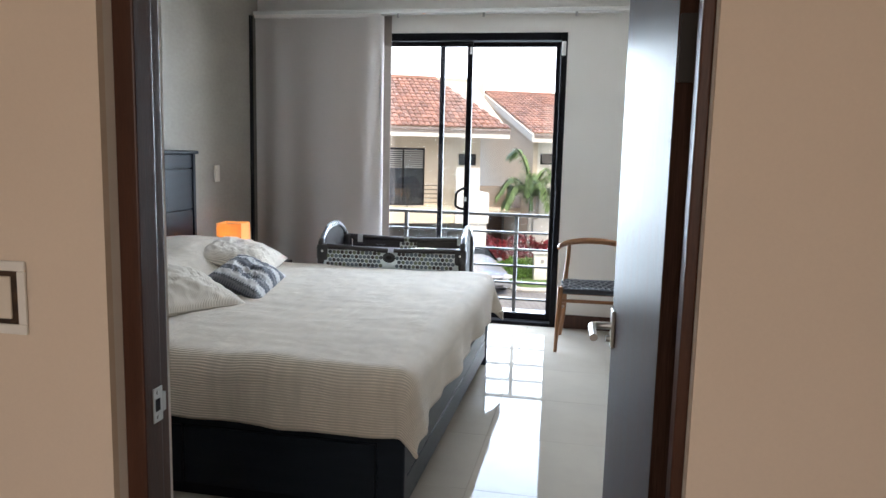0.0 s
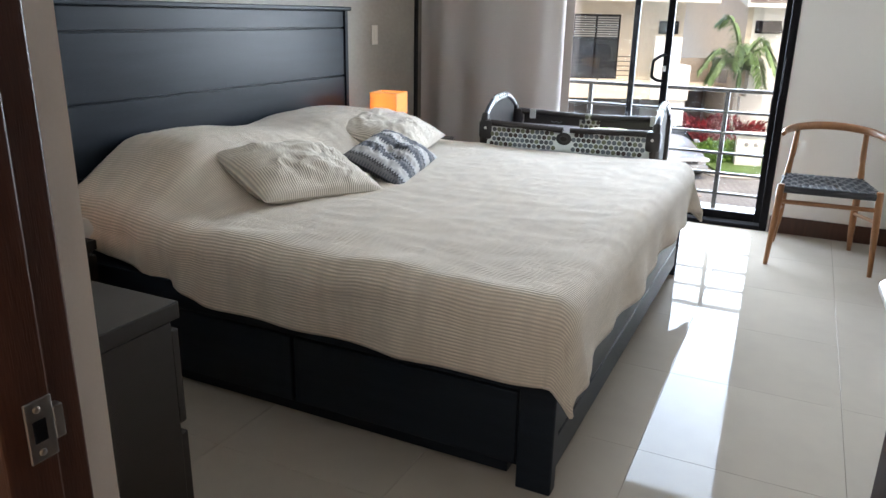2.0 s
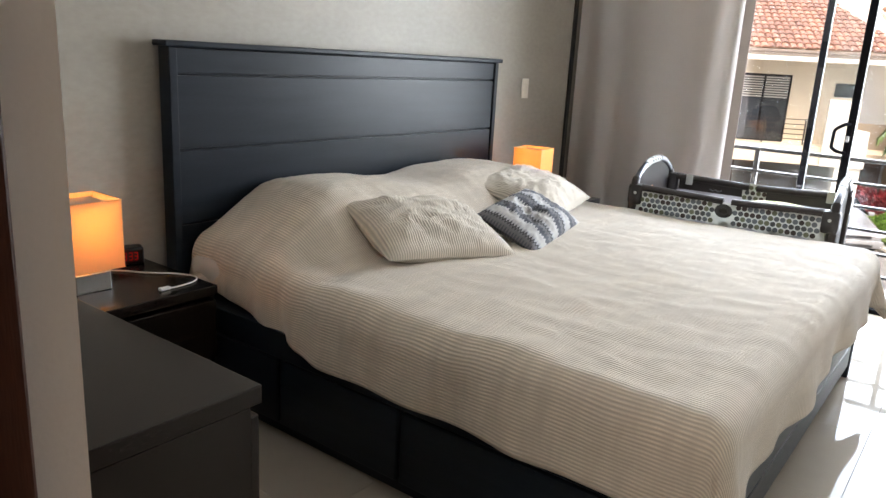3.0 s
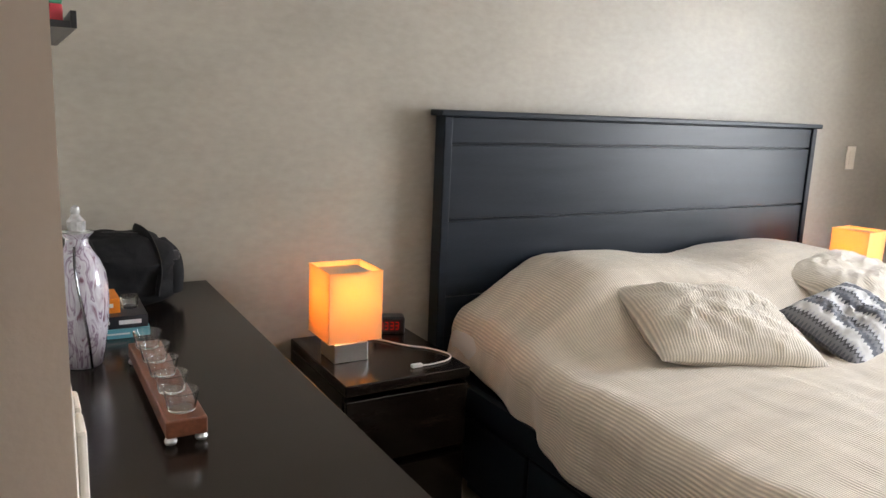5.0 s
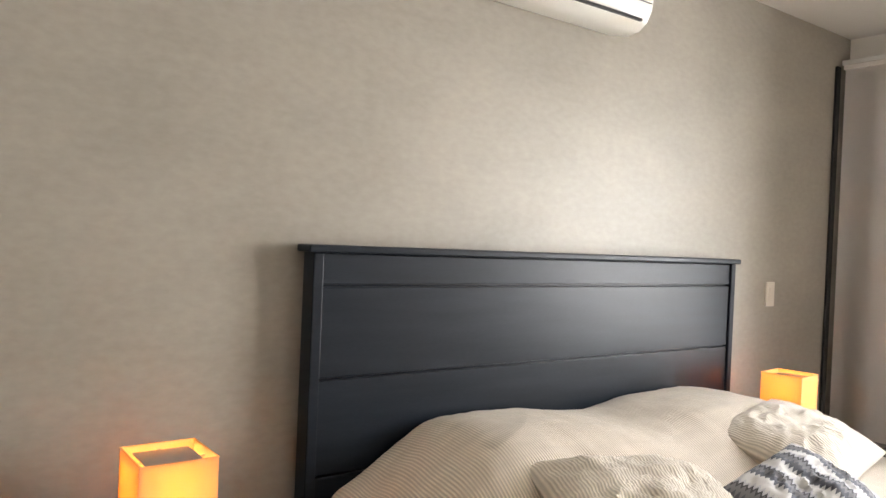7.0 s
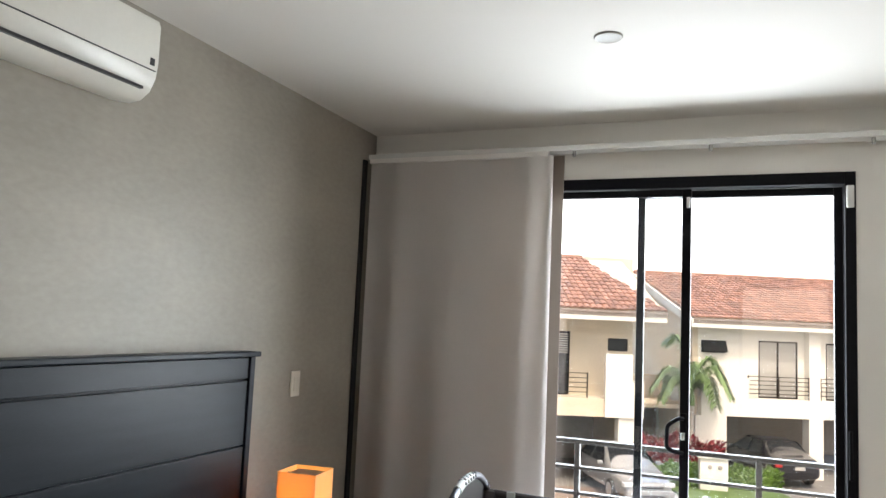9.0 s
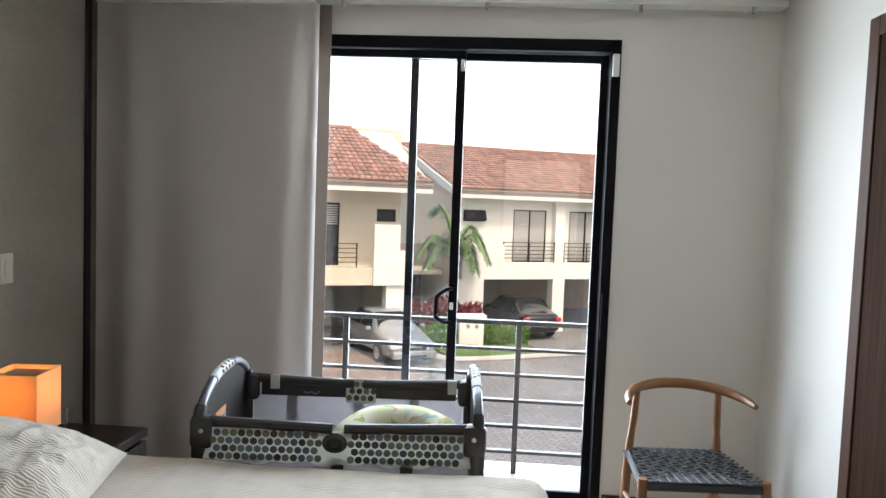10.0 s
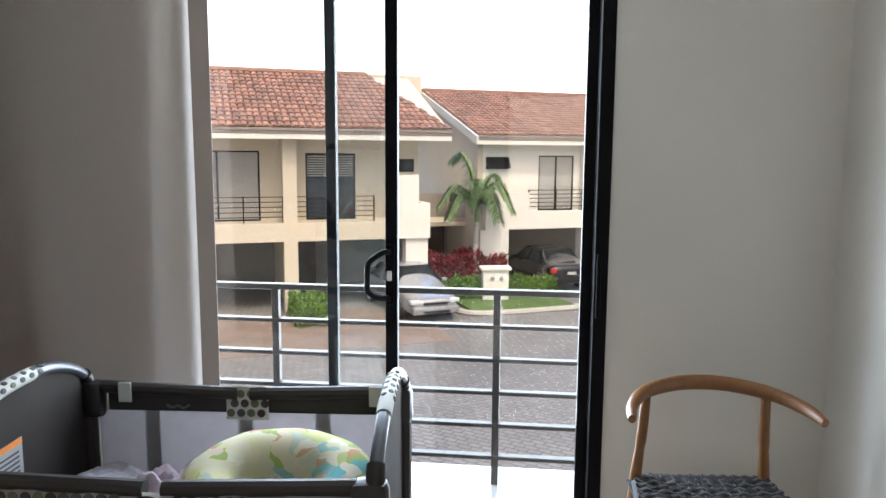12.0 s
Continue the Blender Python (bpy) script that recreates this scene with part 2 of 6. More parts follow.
setting("baseboard_balcony", boxes((WR + 0.01, XR - 0.016, YW - 0.014, YW - 0.001, 0, 0.11), bevel=0.003), DARK_WOOD, "dark wooden baseboard below the white wall", "baseboard")
setting("baseboard_closet", boxes((XR - 0.014, XR - 0.001, 3.80, YW - 0.001, 0, 0.11), bevel=0.003), DARK_WOOD, "dark wooden baseboard below the white wall", "baseboard")
setting("baseboard_headboard", boxes((0.001, 0.014, 0.51, YW - 0.001, 0, 0.11), bevel=0.003), DARK_WOOD, "dark wooden baseboard below the taupe wall", "baseboard")

# bedroom door frame and leaf
frame_ob = thing("door_1", "open dark-stained wooden bedroom door with steel lever handles", "door", kind="structure")
DOOR_WOOD = material("door_veneer", (0.040, 0.021, 0.015), 0.38, vary=0.6, scale=2.5, grain=40, bump=0.35, stretch=(18, 18, 0.5), spec=0.018, depth=0.0012)
part("jamb", boxes((DL, 2.056, -0.139, -0.087, 0, 2.10), (DL, 2.046, -0.087, -0.05, 0, 2.10), bevel=0.003), DARK_WOOD, frame_ob, "dark stained wooden door jamb")
part("jamb", boxes((2.9145, DR, -0.139, -0.087, 0, 2.10), (2.924, DR, -0.087, -0.05, 0, 2.10), bevel=0.003), DARK_WOOD, frame_ob, "dark stained wooden door jamb")
part("door_head", boxes((DL, DR, -0.139, -0.05, 2.10, DH), bevel=0.003), DARK_WOOD, frame_ob)
strike = part("strike_plate", boxes((2.0555, 2.0580, -0.116, -0.088, 0.918, 0.980), (2.047, 2.0580, -0.088, -0.078, 0.932, 0.966), bevel=0.001), STEEL, frame_ob, "steel strike plate")
part("latch_hole", boxes((2.0572, 2.0588, -0.110, -0.097, 0.938, 0.960)), BLACK_METAL, strike)
for z in (0.927, 0.971):
    part("screw", lathe([(0.0035, 0), (0.0035, 0.0012), (0.002, 0.002)], 10), STEEL, strike, m=pose(2.0578, -0.104, z, 0, 90, 0))
hinge_at = pose(2.926, -0.040, 0, 0, 0, 2.6)
leaf = part("door_leaf", boxes((-0.032, 0.008, 0.004, 0.892, 0.008, 2.10), bevel=0.002), DOOR_WOOD, frame_ob, "dark brown veneered door leaf with a satin sheen", hinge_at)
for side, sx in ((-1, -0.032), (1, 0.008)):
    part("handle_rose", boxes((min(sx, sx + side * 0.009), max(sx, sx + side * 0.009), 0.795, 0.847, 0.885, 0.985), bevel=0.002), STEEL, leaf)
    grip = tube(curve_points([(sx, 0.82, 0.94), (sx + side * 0.045, 0.82, 0.94), (sx + side * 0.058, 0.808, 0.94), (sx + side * 0.06, 0.78, 0.94), (sx + side * 0.06, 0.69, 0.938)], 22), 0.0105, 12)
    part("handle_lever", grip, STEEL, leaf, "brushed steel lever handle")
    part("lock_cylinder", tube([(sx, 0.82, 0.905), (sx + side * 0.02, 0.82, 0.905)], 0.009, 12), STEEL, leaf)
for z in (0.22, 1.56):
    part("hinge", boxes((-0.03, 0.006, -0.004, 0.003, z - 0.05, z + 0.05), bevel=0.001), RAIL_STEEL, leaf)

# closet door in the wall facing the bed
closet = thing("door_2", "closed dark wooden closet door in a dark casing", "door", kind="structure")
part("casing", boxes((XR - 0.018, XR - 0.001, 3.715, 3.785, 0, 2.2), (XR - 0.018, XR - 0.001, 2.72, 2.79, 0, 2.2), (XR - 0.018, XR - 0.001, 2.79, 3.715, 2.13, 2.2), bevel=0.003), DARK_WOOD, closet)
part("door_leaf", boxes((XR - 0.011, XR - 0.001, 2.793, 3.712, 0.008, 2.127), bevel=0.002), DOOR_WOOD, closet)

# balcony door: two sliding panels in a black frame
win = thing("window_1", "black aluminium sliding balcony door with two clear glass panels", "sliding door", kind="structure")
part("outer_frame", boxes((2.497, WR - 0.001, YW - 0.012, YW + 0.12, 0, WH - 0.001), (WL + 0.001, WL + 0.045, YW - 0.012, YW + 0.12, 0, WH - 0.001), (WL + 0.045, 2.497, YW - 0.012, YW + 0.12, 2.245, WH - 0.001), (WL + 0.045, 2.497, YW - 0.012, YW + 0.12, -0.006, 0.028), bevel=0.003), BLACK_METAL, win)
for nm, x0, x1, y0 in (("inner_panel", 0.88, 1.810, YW + 0.02), ("outer_panel", 1.540, 2.496, YW + 0.062)):
    w0 = 0.044 if nm == "inner_panel" else 0.038
    pn = part(nm, boxes((x0, x0 + w0, y0, y0 + 0.034, 0.03, 2.243), (x1 - w0, x1, y0, y0 + 0.034, 0.03, 2.243), (x0 + w0, x1 - w0, y0 + 0.002, y0 + 0.032, 2.205, 2.243), (x0 + w0, x1 - w0, y0 + 0.002, y0 + 0.032, 0.03, 0.085), bevel=0.002), BLACK_METAL, win)
    pane = part("pane", boxes((x0 + w0 - 0.004, x1 - w0 + 0.004, y0 + 0.014, y0 + 0.019, 0.08, 2.21)), GLASS, pn, "clear glass pane")
    pane.visible_shadow = False
    if nm == "inner_panel":
        hx, hy = 1.783, y0
        part("pull_handle", tube(curve_points([(hx, hy - 0.004, 1.088), (hx - 0.02, hy - 0.03, 1.088), (hx - 0.052, hy - 0.04, 1.068), (hx - 0.068, hy - 0.042, 1.052), (hx - 0.072, hy - 0.042, 1.035), (hx - 0.074, hy - 0.042, 0.962), (hx - 0.068, hy - 0.042, 0.946), (hx - 0.04, hy - 0.036, 0.928), (hx, hy - 0.004, 0.92)], 40), 0.0105, 10), BLACK_METAL, pn, "black D-shaped pull handle")
        part("handle_plate", boxes((hx - 0.016, hx + 0.016, hy - 0.008, hy - 0.0005, 0.895, 1.115), bevel=0.003), BLACK_METAL, pn)
        part("thumb_latch", boxes((hx - 0.008, hx + 0.008, hy - 0.02, hy - 0.008, 0.985, 1.02), bevel=0.003), STEEL, pn)
part("jamb_latch", boxes((2.505, 2.52, YW - 0.022, YW - 0.0125, 0.88, 1.10), bevel=0.003), BLACK_METAL, win)
SENSOR = material("white_plastic", (0.72, 0.71, 0.68), 0.4, vary=0.03, bump=0.02)
single("alarm_sensor", boxes((2.503, 2.535, YW - 0.03, YW - 0.0125, 2.13, 2.235), bevel=0.004), SENSOR, "small white plastic contact sensor on the black frame", "sensor", group="door sensors")
single("alarm_sensor", boxes((1.787, 1.805, YW + 0.005, YW + 0.0195, 2.145, 2.2), bevel=0.003), SENSOR, "tiny white magnet block on the sliding panel", "sensor", group="door sensors")

# balcony
BALC = material("balcony_tile", (0.30, 0.295, 0.285), 0.25, vary=0.06, scale=3, grain=20, bump=0.03)
setting("balcony_floor", boxes((-1.0, 4.4, YW + 0.2, 5.48, -0.2, -0.05)), BALC, "pale tiled balcony floor", "floor")
rail = thing("balcony_railing", "grey steel balcony railing with six flat horizontal bars", "railing", (0, 5.30, -0.05))
for z in (0.885, 0.73, 0.58, 0.43, 0.28, 0.13):
    d = 0.022 if z > 0.8 else 0.014
    part("bar", boxes((-0.95, 4.35, -0.022, 0.022, z - d / 2 - 0.004, z + d / 2), bevel=0.004), RAIL_STEEL, rail)
for x in (-0.875, 0.13, 1.135, 2.142, 3.147, 4.15):
    part("post", boxes((x - 0.016, x + 0.016, -0.018, 0.018, 0, 0.872), bevel=0.003), RAIL_STEEL, rail)

# curtain and its track
FABRIC = material("curtain_fabric", (0.87, 0.825, 0.79), 0.85, vary=0.04, scale=3, grain=300, bump=0.25, stretch=(1, 1, 0.25))
let_through(FABRIC, "ShaderNodeBsdfTranslucent", 0.22, (0.95, 0.90, 0.85))
def curtain():
    bm = bmesh.new()
    width, top, bottom, nx, nz = 1.11, 2.42, 0.02, 120, 24
    rows = []
    for j in range(nz + 1):
        z = bottom + (top - bottom) * j / nz
        low = 1 - j / nz
        row = []
        for i in range(nx + 1):
            u = i / nx
            x = 0.035 + u * (width - 0.02)
            depth = 0.007 + 0.013 * min(1, low * 1.8)
            y = 4.525 + depth * math.sin(u * 21 + 1.4 * math.sin(u * 5) + 0.3 * low) + 0.010 * math.sin(u * 9 + 2)
            if u > 0.965:
                f = (u - 0.965) / 0.035
                x = 0.035 + 0.965 * (width - 0.02) + 0.03 * math.sin(f * 1.57)
                y += 0.03 * f * f
            row.append(bm.verts.new((x, y, z)))
        rows.append(row)
    for r0, r1 in zip(rows, rows[1:]):
        for i in range(nx):
            bm.faces.new((r0[i], r0[i + 1], r1[i + 1], r1[i]))
    bmesh.ops.solidify(bm, geom=bm.faces[:], thickness=0.004)
    return bm
cur = thing("curtain", "closed beige-grey panel curtain hanging from a ceiling track", "curtain", (0, 0, 0))
part("cloth", curtain(), FABRIC, cur)
part("lining", boxes((0.004, 1.163, 4.603, 4.607, 0.03, 2.43)), let_through(material("taupe_lining", (0.22, 0.175, 0.15), 0.85, vary=0.08, grain=300), "ShaderNodeBsdfTranslucent", 0.14, (0.70, 0.63, 0.57)), cur, "taupe lining behind the curtain")
# narrow black upright strip between the taupe wall and the cloth
part("edge_band", boxes((0.003, 0.018, 4.482, 4.522, 0.03, 2.43), bevel=0.002), material("black_strip", (0.012, 0.011, 0.011), 0.8, vary=0.2, grain=300), cur, "narrow black strip at the curtain's left edge")
part("heading", boxes((0.033, 1.10, 4.512, 4.545, 2.41, 2.438), bevel=0.004), FABRIC, cur, "stiff curtain heading")
GLIDER = material("grey_nylon_glider", (0.38, 0.37, 0.36), 0.5, vary=0.05, bump=0.02)
track = thing("curtain_track", "white aluminium curtain track with grey gliders on the wall", "curtain rail", (0, 0, 0))
part("rail", boxes((0.02, 3.25, 4.52, 4.615, 2.438, 2.466), bevel=0.003), SENSOR, track)
for x in (0.2, 1.22, 1.90, 2.60, 3.10):
    part("bracket", boxes((x - 0.012, x + 0.012, 4.615, YW, 2.442, 2.462), bevel=0.002), SENSOR, track)
for x in (1.23, 1.905, 2.605, 3.105):
    part("glider", tube([(x, 4.54, 2.438), (x, 4.54, 2.424), (x, 4.536, 2.408)], 0.009, 8), GLIDER, track)

# ---- bed ----
NAVY_WOOD = material("black_stained_bed_wood", (0.011, 0.0155, 0.022), 0.36, vary=0.3, scale=2.5, grain=50, bump=0.10, stretch=(1, 1, 10), spec=0.2, depth=0.002)
bed = thing("bed", "king-size black-stained wooden platform bed with drawers and a tall plank headboard", "bed", (0, 0, 0))
Y0, Y1 = 1.30, 3.46
hb = part("headboard", boxes((0.022, 0.06, 1.345, 3.445, 0.25, 1.325)), NAVY_WOOD, bed, "tall black-stained headboard of wide horizontal planks")
for z0, z1 in ((0.33, 0.655), (0.662, 0.943), (0.951, 1.222), (1.230, 1.322)):
    part("plank", boxes((0.058, 0.078, 1.352, 3.438, z0, z1), bevel=0.003), NAVY_WOOD, hb)
for y0, y1 in ((1.318, 1.352), (3.438, 3.472)):
    bm = boxes((0.018, 0.088, y0, y1, 0, 1.325), bevel=0.004)
    part("post", bm, NAVY_WOOD, hb)
part("cap", boxes((0.012, 0.102, 1.298, 3.492, 1.325, 1.347), bevel=0.005), NAVY_WOOD, hb)
side = boxes((0.09, 2.05, Y0 + 0.012, Y1 - 0.012, 0.06, 0.40), (0.3, 2.0, Y0 + 0.05, Y1 - 0.05, 0.0, 0.06))
part("platform", side, NAVY_WOOD, bed)
for x0, x1 in ((0.12, 0.70), (0.715, 1.248), (1.262, 2.04)):
    for y0, y1 in ((Y0 - 0.004, Y0 + 0.014), (Y1 - 0.014, Y1 + 0.004)):
        part("drawer_front", boxes((x0, x1, y0, y1, 0.07, 0.305), bevel=0.004), NAVY_WOOD, bed)
for y0 in (Y0 - 0.012, Y1 - 0.02):
    part("side_rail", boxes((0.09, 2.06, y0, y0 + 0.032, 0.318, 0.415), bevel=0.004), NAVY_WOOD, bed)
    part("foot_post", boxes((2.048, 2.155, y0, y0 + 0.05, 0.0, 0.415), bevel=0.006), NAVY_WOOD, bed)
for z0, z1 in ((0.06, 0.172), (0.178, 0.292), (0.298, 0.412)):
    part("foot_plank", boxes((2.125, 2.15, Y0 + 0.03, Y1 - 0.03, z0, z1), bevel=0.005), NAVY_WOOD, bed)
MATTRESS = material("mattress_ticking", (0.7, 0.68, 0.64), 0.9, vary=0.04, grain=200)
single("mattress", boxes((0.10, 2.12, Y0 + 0.05, Y1 - 0.05, 0.416, 0.565), bevel=0.05), MATTRESS, "thick pale mattress on the bed platform", "mattress")


def corduroy(name, base, pitch, strength):
    """Woven ridges of unequal strength along the cloth, by its own coordinates in metres."""
    m = material(name, base, 0.9, vary=0.07, scale=3.0, grain=260, bump=0.0)
    n, l = m.node_tree.nodes, m.node_tree.links
    uv = n.new("ShaderNodeUVMap")
    wave = n.new("ShaderNodeTexWave")
    wave.wave_type, wave.bands_direction = "BANDS", "Y"
    wave.inputs["Scale"].default_value = 0.314 / pitch
    wave.inputs["Distortion"].default_value, wave.inputs["Detail"].default_value = 0.0, 0.0
    wave.inputs["Detail Scale"].default_value = 3.0
    l.new(uv.outputs[0], wave.inputs["Vector"])
    mp = n.new("ShaderNodeMapping")
    mp.inputs["Scale"].default_value = (15, 3.0, 1)
    l.new(uv.outputs[0], mp.inputs["Vector"])
    patch = n.new("ShaderNodeTexNoise")
    patch.inputs["Scale"].default_value, patch.inputs["Detail"].default_value = 1.2, 2
    l.new(mp.outputs[0], patch.inputs["Vector"])
    mul = n.new("ShaderNodeMath")
    mul.operation = "MULTIPLY"
    l.new(wave.outputs["Fac"], mul.inputs[0])
    l.new(patch.outputs[0], mul.inputs[1])
    fine = n.new("ShaderNodeTexNoise")
    fine.inputs["Scale"].default_value, fine.inputs["Detail"].default_value = 350, 3
    l.new(uv.outputs[0], fine.inputs["Vector"])
    add = n.new("ShaderNodeMath")
    add.operation = "MULTIPLY_ADD"
    add.inputs[1].default_value = 0.15
    l.new(fine.outputs[0], add.inputs[0])
    l.new(mul.outputs[0], add.inputs[2])
    bp = n.new("ShaderNodeBump")
    bp.inputs["Strength"].default_value, bp.inputs["Distance"].default_value = strength, 0.008
    l.new(add.outputs[0], bp.inputs["Height"])
    b = n["Principled BSDF"]
    l.new(bp.outputs[0], b.inputs["Normal"])
    b.inputs["Sheen Weight"].default_value = 0.25
    # the valleys of the weave are darkened: shade between the ribs put into colour
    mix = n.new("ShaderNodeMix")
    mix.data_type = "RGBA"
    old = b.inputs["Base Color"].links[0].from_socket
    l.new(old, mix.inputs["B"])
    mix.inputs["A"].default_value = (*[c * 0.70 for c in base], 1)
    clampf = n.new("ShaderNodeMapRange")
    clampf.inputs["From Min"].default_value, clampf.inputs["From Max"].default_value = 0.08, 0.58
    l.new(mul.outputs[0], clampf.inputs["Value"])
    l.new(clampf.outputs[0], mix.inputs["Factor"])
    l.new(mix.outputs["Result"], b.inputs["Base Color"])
    return m


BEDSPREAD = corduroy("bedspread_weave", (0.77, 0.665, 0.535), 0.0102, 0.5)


def bedspread():
    """A cover over mattress and covered pillows, hanging over three edges."""
    bm = bmesh.new()
    uvl = bm.loops.layers.uv.new("UVMap")
    x_head, x_foot, y_near, y_far = 0.115, 2.190, 1.262, 3.495
    length, wide, hang, r0 = x_foot - x_head, y_far - y_near, 0.215, 0.075
    ns, nt = 170, 210
    grid = []
    for i in range(ns + 1):
        s = (length + hang) * i / ns
        row = []
        for j in range(nt + 1):
            t = -hang + (wide + 2 * hang) * j / nt
            ds, dn = max(0.0, s - length + r0), max(0.0, r0 - t, t - wide + r0)
            sx, ty = min(s, length - r0), min(max(t, r0), wide - r0)
            r = math.hypot(ds, dn)
            cx, cy = (ds / r, dn / r) if r else (0, 0)
            r = (ds ** 3.2 + dn ** 3.2) ** (1 / 3.2)
            cy = -cy if t < wide / 2 else cy
            arc = r0 * math.pi / 2
            if r <= arc:
                out, drop = r0 * math.sin(r / r0), r0 * (1 - math.cos(r / r0))
            else:
                out, drop = r0 + (0.04 + (0.35 if t < wide / 2 else 0.75) * abs(cx * cy)) * (r - arc), r0 + (r - arc) * 0.985
            x, y = x_head + sx + cx * out, y_near + ty + cy * out
            # pillows under the cover at the head
            hump = math.exp(-((s - 0.20) / 0.36) ** 4) * (1 - 0.22 * math.exp(-((t - wide * 0.52) / 0.22) ** 2))
            edge = min(1.0, max(0.0, (min(t, wide - t) + 0.03) / 0.50))
            edge = edge * edge * (3 - 2 * edge)
            top = 0.605 + 0.205 * hump * edge
            z = top - drop
            if r > arc:
                fall = r - arc
                wob = 0.026 * math.sin(7.5 * (s if abs(cy) > abs(cx) else t) + 1.3) + 0.018 * math.sin(17 * (s if abs(cy) > abs(cx) else t) + 0.4)
                swell = 0.03 * math.exp(-((s - 0.25) / 0.3) ** 2)
                x += cx * (wob * fall * 3)
                y += cy * (wob * fall * 3 + swell * math.sin(min(1, fall / 0.2) * 1.6))
                z += 0.016 * math.sin(3.1 * s + 0.8) * fall * 3 + 0.5 * fall * math.exp(-(s / 0.75) ** 2)
            y += 0.11 * math.exp(-((s - 0.05) / 0.5) ** 2) * max(0.0, 1 - t / 0.9)
            # soft folds fall from the covered pillows down the side by the door
            near_head = math.exp(-((s - 0.42) / 0.42) ** 2) * max(0.0, 1 - max(0.0, t) / 0.55)
            fold = math.sin(31 * s + 5 * t + 1.2 * math.sin(9 * s)) * near_head
            y -= 0.009 * fold * min(1.0, max(0.0, (0.12 - t) / 0.2))
            z += 0.008 * fold * min(1.0, max(0.0, (t + 0.02) / 0.12))
            q = Vector((s * 2.2, t * 2.2, 0.3))
            z += 0.013 * noise.noise(q) + 0.005 * noise.noise(q * 2.7) - 0.005 * abs(noise.noise(Vector((s * 5 - t * 2, t * 6 + s, 9)))) + 0.002 * abs(noise.noise(Vector((s * 9 + t * 3, t * 4, 5)))) * edge
            # creases run from the covered pillows towards the foot and droop down the sides
            z += 0.004 * abs(noise.noise(Vector((s * 3.2 + 1.7, t * 13, 2)))) - 0.0035 * abs(noise.noise(Vector((s * 8 + t * 5, t * 8 - s * 4, 7)))) ** 0.8
            row.append((bm.verts.new((x, y, max(z, 0.12))), s, t))
        grid.append(row)
    for i in range(ns):
        for j in range(nt):
            quad = (grid[i][j], grid[i + 1][j], grid[i + 1][j + 1], grid[i][j + 1])
            f = bm.faces.new([q[0] for q in quad])
            for loop, q in zip(f.loops, quad):
                loop[uvl].uv = (q[1], q[2])
    bmesh.ops.recalc_face_normals(bm, faces=bm.faces)
    rim = [g[0][0].co.copy() for g in grid] + [q[0].co.copy() for q in grid[-1]][1:-1] + [g[-1][0].co.copy() for g in reversed(grid)]
    return bm, rim
cloth, rim = bedspread()
cover = single("bedspread", cloth, BEDSPREAD, "cream ribbed cotton bedspread hanging over the bed's edges", "bedspread")
thick = cover.modifiers.new("thickness", "SOLIDIFY")
thick.thickness, thick.offset = 0.009, 1
part("hem", tube(rim, 0.0075, 6), BEDSPREAD, cover, "thick stitched hem")


def cushion(w, d, h, seed, pinch=2.6):
    bm = bmesh.new()
    uvl = bm.loops.layers.uv.new("UVMap")
    n = 46
    for sgn in (1, -1):
        g = []
        for i in range(n + 1):
            row = []
            for j in range(n + 1):
                u, v = -1 + 2 * i / n, -1 + 2 * j / n
                e = max(0.0, (1 - abs(u) ** pinch)) ** 0.55 * max(0.0, (1 - abs(v) ** pinch)) ** 0.55
                draw = 1 - 0.07 * (1 - abs(u * v)) * (abs(u) ** 4 + abs(v) ** 4) / 2
                q = Vector((u * 1.6 + seed, v * 1.6, seed))
                z = sgn * h / 2 * e * (1 + 0.30 * noise.noise(q)) + e * 0.010 * noise.noise(q * 3) + sgn * e * 0.006 * abs(noise.noise(Vector((u * 9 + v * 6 + seed, v * 11 - u * 5, 6)))) - sgn * e * 0.019 * (abs(noise.noise(Vector((u * 3 + seed, v * 5 + u * 2, 1)))) + 0.6 * abs(noise.noise(Vector((u * 7 + v * 3 + seed, v * 8, 4)))))
                row.append((bm.verts.new((u * w / 2 * draw, v * d / 2 * draw, z)), u * w / 2, v * d / 2))
            g.append(row)
        for i in range(n):
            for j in range(n):
                quad = [g[i][j], g[i + 1][j], g[i + 1][j + 1], g[i][j + 1]]
                if sgn < 0:
                    quad.reverse()
                f = bm.faces.new([q[0] for q in quad])
                for loop, q in zip(f.loops, quad):
                    loop[uvl].uv = (q[1], q[2])
    bmesh.ops.remove_doubles(bm, verts=bm.verts, dist=0.0008)
    return bm
def pillow(name, bm, mat, label, m, category="pillow", group=""):
    ob = single(name, bm, mat, label, category, group=group)
    ob.matrix_basis = m
    return ob
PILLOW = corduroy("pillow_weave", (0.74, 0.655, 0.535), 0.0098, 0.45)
pillow("pillow", cushion(0.43, 0.58, 0.19, 3.1, 2.4), PILLOW, "cream ribbed pillow lying against the covered pillows", pose(0.82, 1.95, 0.690, -4, 17, -20), group="cream pillows")
pillow("pillow", cushion(0.44, 0.64, 0.18, 8.4, 2.4), PILLOW, "cream ribbed pillow with a folded edge behind the cushion", pose(0.68, 2.98, 0.705, 3, 17, 12), group="cream pillows")


